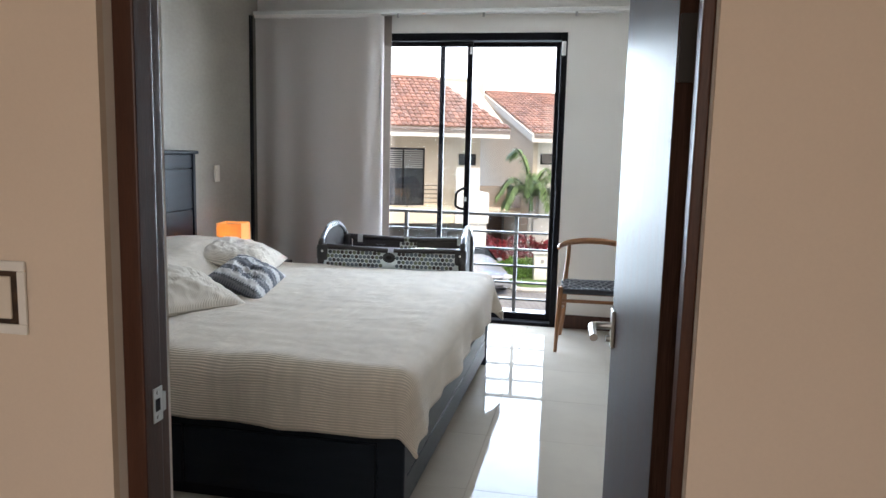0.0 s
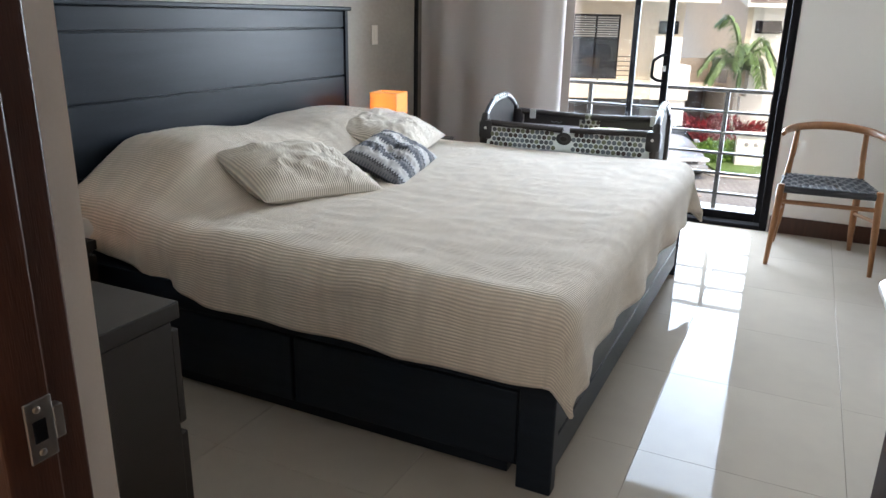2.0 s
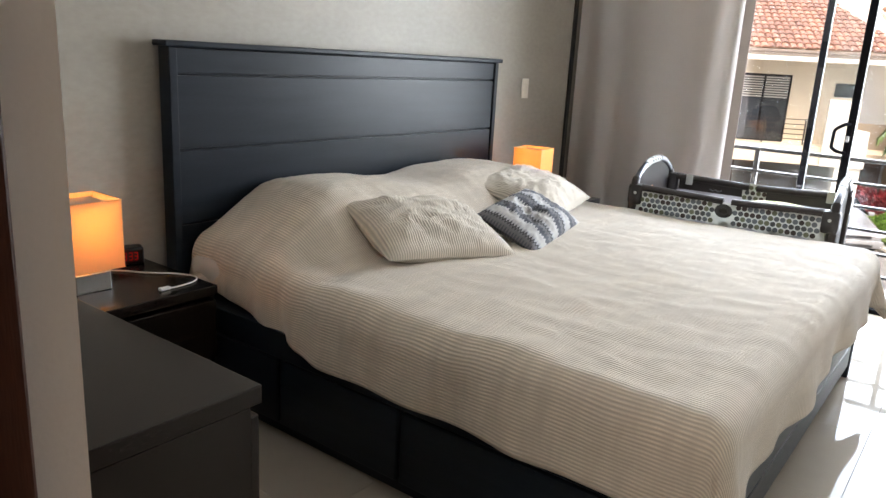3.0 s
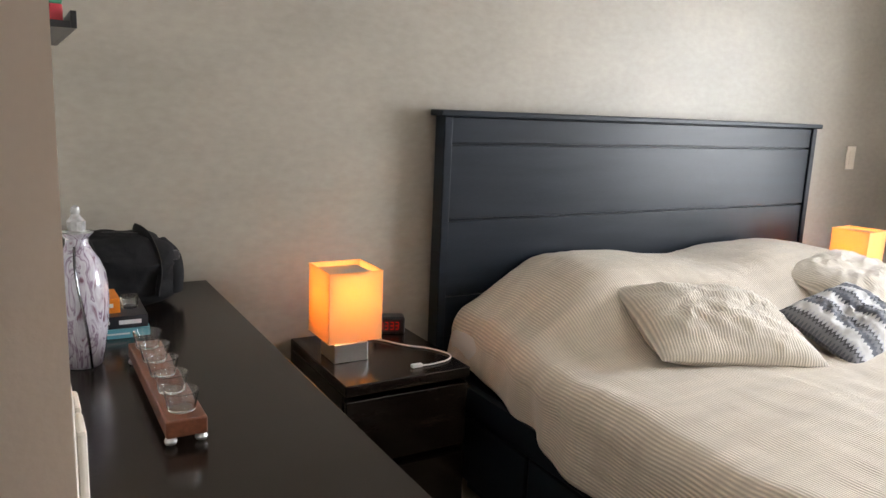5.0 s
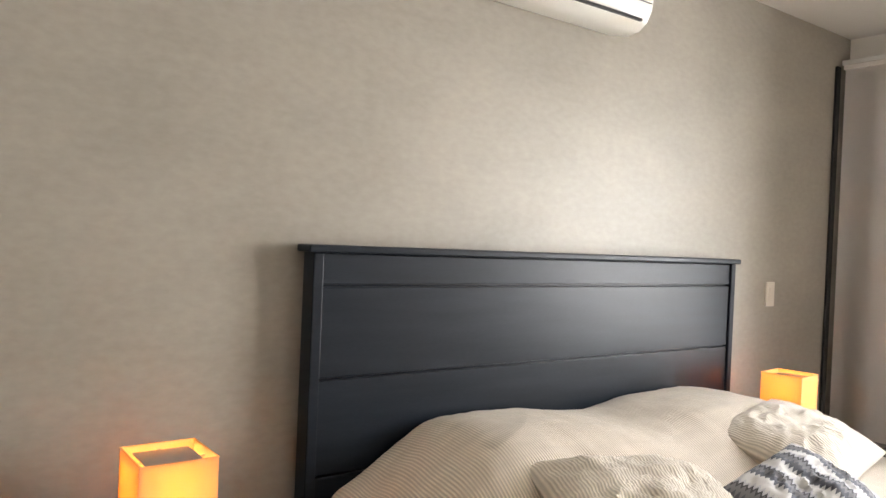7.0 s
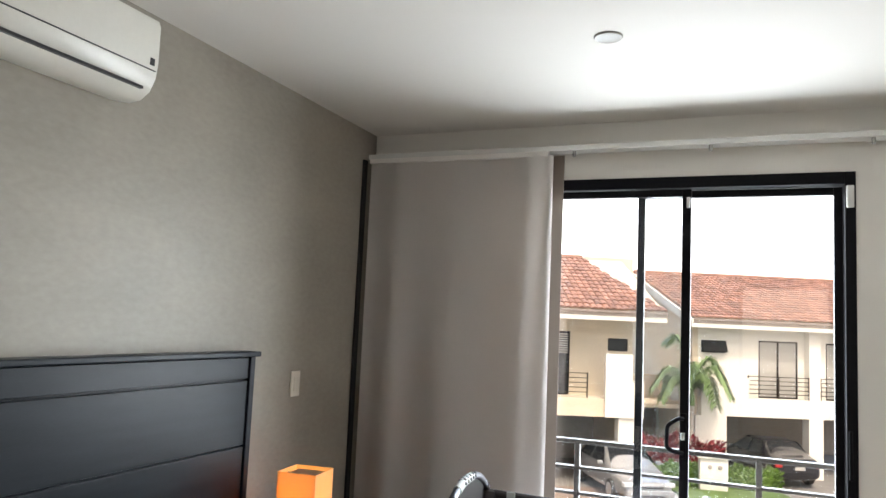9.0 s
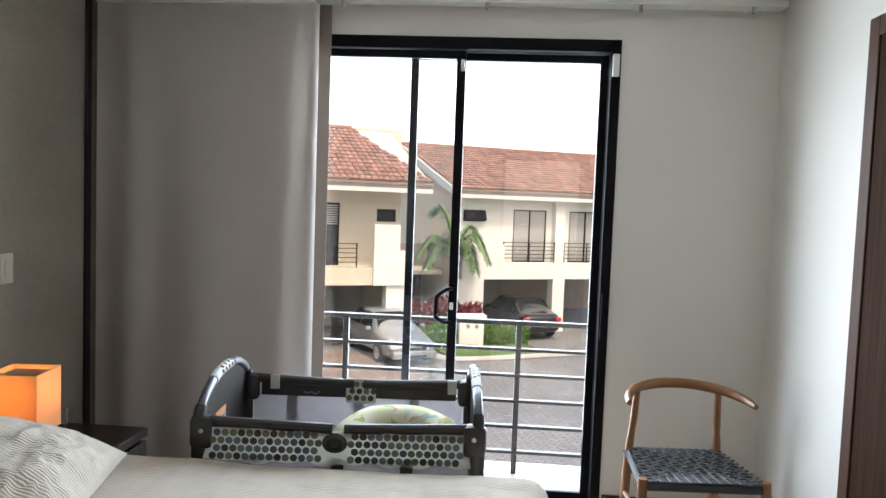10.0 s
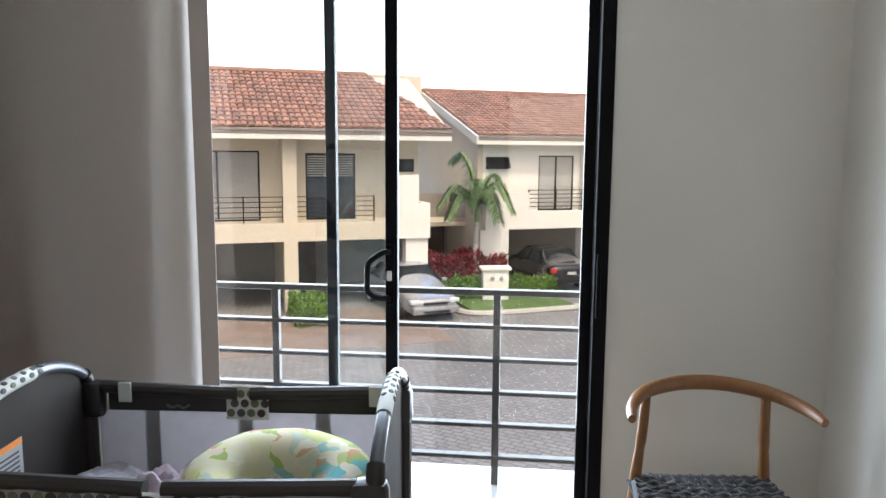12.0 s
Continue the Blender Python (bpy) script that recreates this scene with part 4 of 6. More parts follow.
# ---- chair ----
OAK = material("oiled_oak", (0.275, 0.118, 0.043), 0.38, vary=0.25, scale=5, grain=60, bump=0.08, stretch=(1, 1, 0.2), coat=0.15)
CORD = material("charcoal_cord", (0.055, 0.057, 0.062), 0.8, vary=0.3, grain=300, bump=0.4)
CORD_LIGHT = material("grey_cord", (0.19, 0.185, 0.18), 0.8, vary=0.2, grain=300, bump=0.4)
chair = thing("chair", "honey-coloured wooden chair with a curved back rail and woven cord seat", "chair", (2.825, 4.185, 0), 4)
for sx in (-1, 1):
    part("front_leg", tube([(sx * 0.262, -0.262, 0), (sx * 0.25, -0.245, 0.25), (sx * 0.242, -0.232, 0.43), (sx * 0.242, -0.232, 0.462)], 0.0195, 12, taper=[0.62, 0.95, 1.0, 0.9]), OAK, chair)
    part("rear_leg", tube(curve_points([(sx * 0.215, 0.245, 0), (sx * 0.2, 0.2, 0.2), (sx * 0.195, 0.175, 0.44), (sx * 0.183, 0.16, 0.6), (sx * 0.178, 0.15, 0.725)], 20), 0.0195, 12, taper=[0.65 + 0.4 * math.sin(math.pi * min(1, k / 14)) if k < 14 else 0.85 - 0.02 * (k - 14) for k in range(21)]), OAK, chair)
    part("side_rail", tube([(sx * 0.24, -0.23, 0.425), (sx * 0.195, 0.175, 0.42)], 0.013, 10), OAK, chair)
    part("side_stretcher", tube([(sx * 0.247, -0.242, 0.30), (sx * 0.2, 0.195, 0.24)], 0.0105, 10), OAK, chair)
part("front_rail", tube([(-0.24, -0.232, 0.432), (0.24, -0.232, 0.432)], 0.013, 10), OAK, chair)
part("back_rail", tube([(-0.195, 0.175, 0.425), (0.195, 0.175, 0.425)], 0.013, 10), OAK, chair)
part("front_stretcher", tube([(-0.244, -0.236, 0.365), (0.244, -0.236, 0.365)], 0.0125, 10), OAK, chair)
part("back_stretcher", tube([(-0.197, 0.185, 0.34), (0.197, 0.185, 0.34)], 0.0105, 10), OAK, chair)
bow = curve_points([(-0.262, -0.05, 0.712), (-0.245, 0.03, 0.722), (-0.19, 0.125, 0.733), (-0.09, 0.185, 0.742), (0, 0.2, 0.744), (0.09, 0.185, 0.742), (0.19, 0.125, 0.733), (0.245, 0.03, 0.722), (0.262, -0.05, 0.712)], 40)
part("back_bow", tube(bow, 0.0175, 12, taper=[0.62 + 0.55 * math.sin(math.pi * k / 40) ** 0.6 for k in range(41)], squash=1.15), OAK, chair, "bent honey-coloured back rail")


def seat_cords():
    rims, dark, light = bmesh.new(), [], []
    # cords wound from rail to rail, meeting along two diagonals
    for k in range(46):
        f = (k + 0.5) / 46
        x = -0.225 + 0.45 * f
        for row, (z, mat) in enumerate(((0.449, dark), (0.4515, light if k % 4 == 1 else dark))):
            sag = lambda y: z - 0.012 * (1 - (abs(y) / 0.24) ** 2)
            narrow = lambda y: x * (1 - 0.10 * (y + 0.23) / 0.42)
            ys = [-0.243, -0.16, -0.06, 0.04, 0.12, 0.187]
            mat.append([(narrow(y), y + 0.003 * row, sag(y) + 0.0018 * math.sin(k * 1.7 + y * 60)) for y in ys])
    for k in range(42):
        f = (k + 0.5) / 42
        y = -0.235 + 0.41 * f
        half = 0.245 - 0.045 * f
        pts = [(-half + 2 * half * i / 15, y, 0.4525 - 0.011 * (1 - (i / 7.5 - 1) ** 2) + 0.0052 * math.cos(math.pi * (i + (k // 2) % 2))) for i in range(16)]
        (light if k % 3 == 1 else dark).append(pts)
    return dark, light
def cords(lines):
    bm = bmesh.new()
    for ln in lines:
        rings = []
        pts = [Vector(p) for p in ln]
        for i, p in enumerate(pts):
            d = (pts[min(i + 1, len(pts) - 1)] - pts[max(i - 1, 0)]).normalized()
            s = d.cross(Vector((0, 0, 1))).normalized()
            u = s.cross(d)
            rings.append([bm.verts.new(p + (s * a + u * b) * 0.0042) for a, b in ((1, 0), (0.5, 0.8), (-0.5, 0.8), (-1, 0), (0, -0.8))])
        for r0, r1 in zip(rings, rings[1:]):
            for k in range(5):
                bm.faces.new((r0[k], r0[(k + 1) % 5], r1[(k + 1) % 5], r1[k]))
    bmesh.ops.recalc_face_normals(bm, faces=bm.faces)
    return bm
dark_lines, light_lines = seat_cords()
seat = part("seat", boxes((-0.225, 0.225, -0.232, 0.172, 0.432, 0.437)), CORD, chair, "woven charcoal and grey cord seat")
tagged(part("dark_cord", cords(dark_lines), CORD, seat), kind="stuff")
tagged(part("light_cord", cords(light_lines), CORD_LIGHT, seat), kind="stuff")
for y in (-0.232, 0.175):
    w = 0.225 if y < 0 else 0.19
    part("cord_wrap", tube([(-w, y, 0.432), (w, y, 0.432)], 0.0185, 12), CORD, seat)
for sx in (-1, 1):
    part("cord_wrap", tube([(sx * 0.238, -0.205, 0.432), (sx * 0.197, 0.15, 0.428)], 0.018, 12), CORD, seat)

# ---- travel cot ----
COT_BROWN = material("dark_brown_nylon", (0.026, 0.019, 0.016), 0.6, vary=0.2, scale=8, grain=260, bump=0.3)
COT_PLASTIC = material("dark_brown_plastic", (0.022, 0.018, 0.017), 0.35, vary=0.1, bump=0.02)
TUBE_GREY = material("satin_grey_tube", (0.13, 0.135, 0.15), 0.3, metal=0.5, vary=0.08, bump=0.02)
COT_GREY = material("grey_nylon", (0.058, 0.047, 0.041), 0.75, vary=0.1, grain=260, bump=0.3)
NET = material("white_netting", (0.50, 0.49, 0.52), 0.8, vary=0.12, scale=30, grain=420, bump=0.6)
NET_PALE = material("pale_netting", (0.34, 0.33, 0.335), 0.8, vary=0.15, scale=20, grain=420, bump=0.5)
let_through(NET, "ShaderNodeBsdfTransparent", 0.5)
let_through(NET_PALE, "ShaderNodeBsdfTranslucent", 0.28, (0.8, 0.76, 0.78))
BAND = material("pale_grey_nylon", (0.50, 0.50, 0.46), 0.75, vary=0.05, grain=260, bump=0.2)
DOTS = [material("dot_" + n, c, 0.75, vary=0.08, grain=260) for n, c in (("olive", (0.12, 0.12, 0.07)), ("brown", (0.045, 0.028, 0.022)), ("slate", (0.10, 0.11, 0.12)), ("charcoal", (0.06, 0.06, 0.06)))]
CW, CD = 1.03, 0.70                              # outer size of the cot
def sagging_band(x0, x1, y, z0, z1):
    """A strip of cloth with a slightly uneven lower edge that stands off at the bottom."""
    bm = bmesh.new()
    rows = []
    for i in range(49):
        u = i / 48
        x = x0 + (x1 - x0) * u
        low = z0 + 0.006 * math.sin(u * 23) + 0.005 * math.sin(u * 51 + 1)
        rows.append([bm.verts.new((x + (u - 0.5) * 0.05 * (1 - k / 4), y - 0.004 * (1 - k / 4) + 0.0015 * math.sin(u * 37 + k), low + (z1 - low) * k / 4)) for k in range(5)])
    for a, b in zip(rows, rows[1:]):
        for k in range(4):
            bm.faces.new((a[k], b[k], b[k + 1], a[k + 1]))
    bmesh.ops.solidify(bm, geom=bm.faces[:], thickness=0.005)
    return bm


cot = thing("travel_cot", "dark brown folding travel cot with polka-dot trim and mesh sides", "cot", (1.447, 3.872, 0), 4.5)
hx, hy = CW / 2, CD / 2
for sx in (-1, 1):
    for sy in (-1, 1):
        part("corner_post", tube([(sx * (hx - 0.03), sy * (hy - 0.03), 0.0), (sx * (hx - 0.03), sy * (hy - 0.03), 0.66)], 0.027, 10), COT_BROWN, cot)
        part("corner_cap", boxes((sx * hx - (0.085 if sx > 0 else 0.0), sx * hx + (0.0 if sx > 0 else 0.085), sy * hy - (0.06 if sy > 0 else 0.0), sy * hy + (0.0 if sy > 0 else 0.06), 0.625, 0.742), bevel=0.022), COT_PLASTIC, cot, "moulded dark plastic corner")
        part("bolt", lathe([(0.008, 0), (0.008, 0.003), (0.005, 0.005)], 12), STEEL, cot, m=pose(sx * (hx - 0.045), sy * (hy + 0.001), 0.695, 90 if sy < 0 else -90, 0, 0))
        part("foot", lathe([(0.03, 0), (0.034, 0.01), (0.028, 0.05)], 14), COT_PLASTIC, cot, m=pose(sx * (hx - 0.03), sy * (hy - 0.03), 0))
for sy in (-1, 1):
    y = sy * (hy - 0.028)
    for sx in (-1, 1):
        part("top_rail", tube(curve_points([(sx * (hx - 0.07), y, 0.722), (sx * 0.25, y, 0.715), (sx * 0.02, y, 0.708)], 12), 0.02, 10), COT_BROWN, cot)
    if sy > 0:
        part("skirt", boxes((-hx + 0.09, hx - 0.09, hy - 0.024, hy - 0.012, 0.645, 0.712), bevel=0.004), COT_BROWN, cot)
    else:
        part("skirt", sagging_band(-hx + 0.075, hx - 0.075, -hy + 0.012, 0.59, 0.707), BAND, cot, "pale polka-dot fabric band")
for sx in (-1, 1):
    x = sx * (hx - 0.03)
    arch = curve_points([(x, -hy + 0.02, 0.70), (x, -hy + 0.04, 0.755), (x, -hy + 0.12, 0.805), (x, -0.1, 0.842), (x, 0.1, 0.842), (x, hy - 0.12, 0.805), (x, hy - 0.04, 0.755), (x, hy - 0.02, 0.70)], 36)
    part("end_arch", tube(arch, 0.0165, 12), TUBE_GREY, cot, "satin grey tube arch")
    part("end_sleeve", tube(arch[13:20], 0.0195, 12), BAND, cot, "polka-dot fabric sleeve on the arch")
    part("arch_joint", tube(arch[2:7], 0.022, 12), COT_PLASTIC, cot)
    part("arch_joint", tube(arch[-7:-2], 0.022, 12), COT_PLASTIC, cot)
    panel = bmesh.new()
    top = [p for p in arch]
    lo = [panel.verts.new((p.x, p.y, 0.10)) for p in top]
    hi = [panel.verts.new((p.x, p.y, p.z)) for p in top]
    for k in range(len(top) - 1):
        panel.faces.new((lo[k], lo[k + 1], hi[k + 1], hi[k]))
    bmesh.ops.solidify(panel, geom=panel.faces[:], thickness=0.004)
    part("end_panel", panel, COT_GREY, cot, "grey nylon end panel")
# mesh sides, straps
for sy in (-1, 1):
    y = sy * (hy - 0.018)
    part("mesh_side", boxes((-hx + 0.06, hx - 0.06, y - 0.0015, y + 0.0015, 0.12, 0.604 if sy < 0 else 0.65)), NET if sy < 0 else NET_PALE, cot, "fine mesh side panel")
    part("lower_skirt", boxes((-hx + 0.05, hx - 0.05, y - 0.004, y + 0.004, 0.06, 0.15), bevel=0.003), COT_BROWN, cot)
    for x in (-0.29, 0.0, 0.24):
        part("strap", boxes((x - 0.022, x + 0.022, min(y, y + sy * 0.005), max(y, y + sy * 0.005), 0.13, 0.615 if sy < 0 else 0.655), bevel=0.001), COT_BROWN, cot)
# dots on the trim
def dot_disc(r):
    bm = lathe([(r, 0), (r, 0.0012), (r * 0.85, 0.0016)], 12)
    return bm
dot_data = [mesh_of("dot", dot_disc(0.0128), m) for m in DOTS]
band_front = [o for o in cot.children if o.name.startswith("skirt") and "polka" in o.get("label", "")][0]
rng = random.Random(4)
for i in range(32):
    for j in range(4):
        x = -0.43 + 0.028 * i + (0.014 if j % 2 else 0)
        if abs(x) > 0.43 or (abs(x + 0.01) < 0.05):
            continue
        d = new("dot", rng.choice(dot_data))
        d.parent, d.matrix_basis = band_front, pose(x, -hy + 0.0085 - 0.0013 * (3 - j), 0.610 + 0.0268 * j, 90, 0, 0)
part("badge", lathe([(0.042, 0), (0.044, 0.004), (0.037, 0.008), (0.024, 0.008), (0.021, 0.005), (0.001, 0.005)], 24), COT_PLASTIC, cot, "dark oval rail latch", pose(-0.01, -hy + 0.012, 0.665, 90, 0, 0) @ Matrix.Diagonal((1, 0.8, 1, 1)))
part("badge_plate", lathe([(0.02, 0), (0.02, 0.002)], 16), RAIL_STEEL, cot, "", pose(-0.01, -hy + 0.0035, 0.665, 90, 0, 0) @ Matrix.Diagonal((1, 0.6, 1, 1)))
patch = part("dotted_patch", boxes((-0.055, 0.075, hy - 0.034, hy - 0.0265, 0.625, 0.732), bevel=0.004), BAND, cot, "pale polka-dot patch over the rear rail")
for i in range(4):
    for j in range(3):
        d = new("dot", rng.choice(dot_data))
        d.parent, d.matrix_basis = patch, pose(-0.04 + 0.031 * i + (0.012 if j % 2 else 0), hy - 0.034, 0.648 + 0.03 * j, 90, 0, 0)
sleeves = [o for o in cot.children if o.name.startswith("end_sleeve")]
for sl, sx in zip(sleeves, (-1, 1)):
    for k in range(5):
        for a in (-70, -25, 20, 65):
            y = -0.105 + 0.04 * k + (0.02 if a in (-25, 65) else 0)
            ang = radians(90 + a)
            px, pz = sx * (hx - 0.03) + 0.0196 * math.cos(ang), 0.838 + 0.006 * math.cos(y * 12) + 0.0196 * math.sin(ang)
            d = new("dot", rng.choice(dot_data))
            d.parent, d.matrix_basis = sl, pose(px, y, pz, 0, -a, 0) @ Matrix.Diagonal((0.55, 0.8, 1.6, 1))
for x in (-0.36, 0.405):
    part("dotted_patch", boxes((x - 0.02, x + 0.02, hy - 0.052, hy - 0.044, 0.68, 0.742), bevel=0.003), BAND, cot, "pale polka-dot patch over the rear rail")
part("emblem", tube(curve_points([(-0.24, hy - 0.03, 0.668), (-0.222, hy - 0.03, 0.66), (-0.205, hy - 0.03, 0.666), (-0.19, hy - 0.03, 0.658), (-0.17, hy - 0.03, 0.668)], 16), 0.004, 6), TUBE_GREY, cot, "small pale embroidered emblem")
label_m = material("care_label", (0.30, 0.30, 0.30), 0.7, vary=0.05)
lab = part("care_label", boxes((-hx + 0.036, -hx + 0.0385, -0.16, -0.03, 0.60, 0.70)), label_m, cot, "printed white care label with an orange header")
part("label_header", boxes((-hx + 0.0385, -hx + 0.0392, -0.16, -0.03, 0.685, 0.70)), ORANGE, lab)
for k in range(5):
    part("print_line", boxes((-hx + 0.0385, -hx + 0.0391, -0.15, -0.045, 0.612 + 0.013 * k, 0.617 + 0.013 * k)), COT_GREY, lab)
part("bassinet_floor", boxes((-hx + 0.05, hx - 0.05, -hy + 0.035, hy - 0.035, 0.395, 0.41)), COT_GREY, cot)
SHEET = material("lavender_sheet", (0.52, 0.50, 0.56), 0.9, vary=0.06, scale=10, grain=200, bump=0.2)
single("cot_mattress", boxes((-hx + 0.055, hx - 0.055, -hy + 0.045, hy - 0.045, 0, 0.05), bevel=0.02), SHEET, "pale lavender padded mattress in the travel cot", "mattress", at=(1.447, 3.872, 0.411), turn=4.5)


def pastel():
    m = material("pastel_print_cotton", (0.60, 0.56, 0.42), 0.85, vary=0.05, grain=240, bump=0.2)
    n, l = m.node_tree.nodes, m.node_tree.links
    co = n.new("ShaderNodeTexCoord")
    v = n.new("ShaderNodeTexVoronoi")
    v.inputs["Scale"].default_value = 26
    wob = n.new("ShaderNodeTexNoise")
    wob.inputs["Scale"].default_value, wob.inputs["Detail"].default_value = 9, 3
    l.new(co.outputs["Object"], wob.inputs[0])
    ad = n.new("ShaderNodeVectorMath")
    ad.operation = "MULTIPLY_ADD"
    ad.inputs[1].default_value = (0.13, 0.13, 0.13)
    l.new(wob.outputs["Color"], ad.inputs[0])
    l.new(co.outputs["Object"], ad.inputs[2])
    l.new(ad.outputs[0], v.inputs["Vector"])
    sp = n.new("ShaderNodeSeparateColor")
    l.new(v.outputs["Color"], sp.inputs[0])
    ramp = n.new("ShaderNodeValToRGB")
    ramp.color_ramp.interpolation = "EASE"
    e = ramp.color_ramp.elements
    e[0].position, e[0].color = 0.0, (0.60, 0.57, 0.44, 1)
    e[1].position, e[1].color = 1.0, (0.58, 0.52, 0.42, 1)
    for p, c in ((0.26, (0.54, 0.49, 0.33)), (0.38, (0.52, 0.50, 0.22)), (0.48, (0.27, 0.36, 0.09)), (0.56, (0.56, 0.50, 0.34)), (0.68, (0.56, 0.50, 0.32)), (0.76, (0.10, 0.36, 0.36)), (0.83, (0.54, 0.49, 0.34)), (0.92, (0.48, 0.23, 0.11))):
        x = e.new(p)
        x.color = (*c, 1)
    l.new(sp.outputs[0], ramp.inputs[0])
    l.new(ramp.outputs[0], n["Principled BSDF"].inputs["Base Color"])
    return m
def nursing_pillow():
    pts = [(0.175 * math.cos(a), 0.13 * math.sin(a), 0.02 * math.sin(a)) for a in [radians(-60 + 300 * k / 36) for k in range(37)]]
    bm = tube(pts, 0.10, 18, taper=[0.45 + 0.55 * math.sin(math.pi * k / 36) ** 0.5 for k in range(37)], squash=1.08)
    for v in bm.verts:
        v.co += v.co.normalized() * 0.006 * noise.noise(v.co * 14)
    return bm
single("nursing_pillow", nursing_pillow(), pastel(), "crescent nursing pillow in a pastel green and yellow print", "pillow", at=(1.645, 3.85, 0.558), turn=8)
def crumpled():
    bm = bmesh.new()
    n = 46
    g = []
    for i in range(n + 1):
        row = []
        for j in range(n + 1):
            u, v = -1 + 2 * i / n, -1 + 2 * j / n
            e = max(0, 1 - (u * u + v * v) * 0.55)
            q = Vector((u * 2.6, v * 2.6, 2.2))
            z = 0.012 + 0.16 * e * (0.55 + abs(noise.noise(q)) * 0.6 + 0.22 * abs(noise.noise(q * 2.5)))
            row.append(bm.verts.new((u * 0.17 * (1 + 0.15 * noise.noise(q)), v * 0.15 * (1 + 0.2 * noise.noise(q + Vector((3, 1, 0)))), z if e > 0 else 0.006)))
        g.append(row)
    for i in range(n):
        for j in range(n):
            bm.faces.new((g[i][j], g[i + 1][j], g[i + 1][j + 1], g[i][j + 1]))
    bmesh.ops.solidify(bm, geom=bm.faces[:], thickness=0.003)
    return bm
single("baby_blanket", crumpled(), material("pink_muslin", (0.60, 0.50, 0.54), 0.9, vary=0.1, scale=20, grain=260, bump=0.3), "crumpled pale pink muslin blanket in the travel cot", "blanket", at=(1.345, 3.82, 0.468), turn=15)
single("cot_pillow", cushion(0.26, 0.36, 0.07, 2.2), SHEET, "small flat lavender pillow in the travel cot", "pillow", at=(1.14, 3.93, 0.497), turn=60)


# ---- street outside ----
GZ = -3.42
PAVER = material("street_pavers", (0.23, 0.22, 0.205), 0.85, vary=0.25, scale=0.5, grain=9, bump=0.4, depth=0.02)
LAWN = material("lawn", (0.075, 0.13, 0.03), 0.9, vary=0.35, scale=2, grain=40, bump=0.6, depth=0.03)
CONCRETE = material("pale_concrete", (0.42, 0.40, 0.36), 0.85, vary=0.12, scale=2, grain=30, bump=0.2)
DRIVE = material("brick_drive", (0.22, 0.165, 0.13), 0.85, vary=0.2, scale=1.5, grain=12, bump=0.3)
CREAM = material("cream_render", (0.66, 0.58, 0.45), 0.85, vary=0.05, scale=0.7, grain=40, bump=0.1)
WHITE_RENDER = material("white_render", (0.80, 0.77, 0.70), 0.85, vary=0.05, scale=0.7, grain=40, bump=0.1)
TAN_RENDER = material("tan_render", (0.66, 0.57, 0.45), 0.85, vary=0.06, scale=0.7, grain=40, bump=0.1)
# darker wall colour: the shade deep in garages and entry is painted in
SHADE_WALL = material("painted_shade_wall", (0.32, 0.28, 0.24), 0.9, vary=0.1, scale=0.8, grain=30)
CLAY = material("clay_roof_tile", (0.40, 0.205, 0.14), 0.85, vary=0.35, scale=1.2, grain=14, bump=0.3, island=0.3, second=(0.26, 0.155, 0.115))
GUTTER = material("brown_gutter", (0.27, 0.225, 0.20), 0.5, vary=0.08)
FASCIA = material("grey_gutter", (0.36, 0.34, 0.33), 0.5, vary=0.06)
DARK_GLASS = material("dark_window_glass", (0.035, 0.04, 0.045), 0.08, vary=0.3, scale=0.6, bump=0)
BLIND = material("pale_blind", (0.42, 0.41, 0.38), 0.7, vary=0.08)
BROWN_DOOR = material("brown_house_door", (0.10, 0.055, 0.03), 0.5, vary=0.2)

def lay_pavers(m):
    """Rows of staggered blocks with darker joints."""
    n, l = m.node_tree.nodes, m.node_tree.links
    co, mp, br, mix = n.new("ShaderNodeTexCoord"), n.new("ShaderNodeMapping"), n.new("ShaderNodeTexBrick"), n.new("ShaderNodeMix")
    mp.inputs["Rotation"].default_value = (0, 0, radians(25))
    l.new(co.outputs["Object"], mp.inputs[0])
    l.new(mp.outputs[0], br.inputs["Vector"])
    br.inputs["Scale"].default_value = 1.0
    br.inputs["Brick Width"].default_value, br.inputs["Row Height"].default_value, br.inputs["Mortar Size"].default_value = 0.24, 0.14, 0.014
    br.inputs["Color1"].default_value, br.inputs["Color2"].default_value, br.inputs["Mortar"].default_value = (1, 1, 1, 1), (0.84, 0.83, 0.81, 1), (0.5, 0.49, 0.47, 1)
    b = n["Principled BSDF"]
    old = b.inputs["Base Color"].links[0].from_socket
    mix.data_type, mix.blend_type = "RGBA", "MULTIPLY"
    mix.inputs["Factor"].default_value = 1.0
    l.new(old, mix.inputs["A"])
    l.new(br.outputs["Color"], mix.inputs["B"])
    l.new(mix.outputs["Result"], b.inputs["Base Color"])
lay_pavers(PAVER)
setting("ground", boxes((-900, 900, 5.7, 1800, GZ - 0.3, GZ)), PAVER, "grey interlocking paved street", "street")
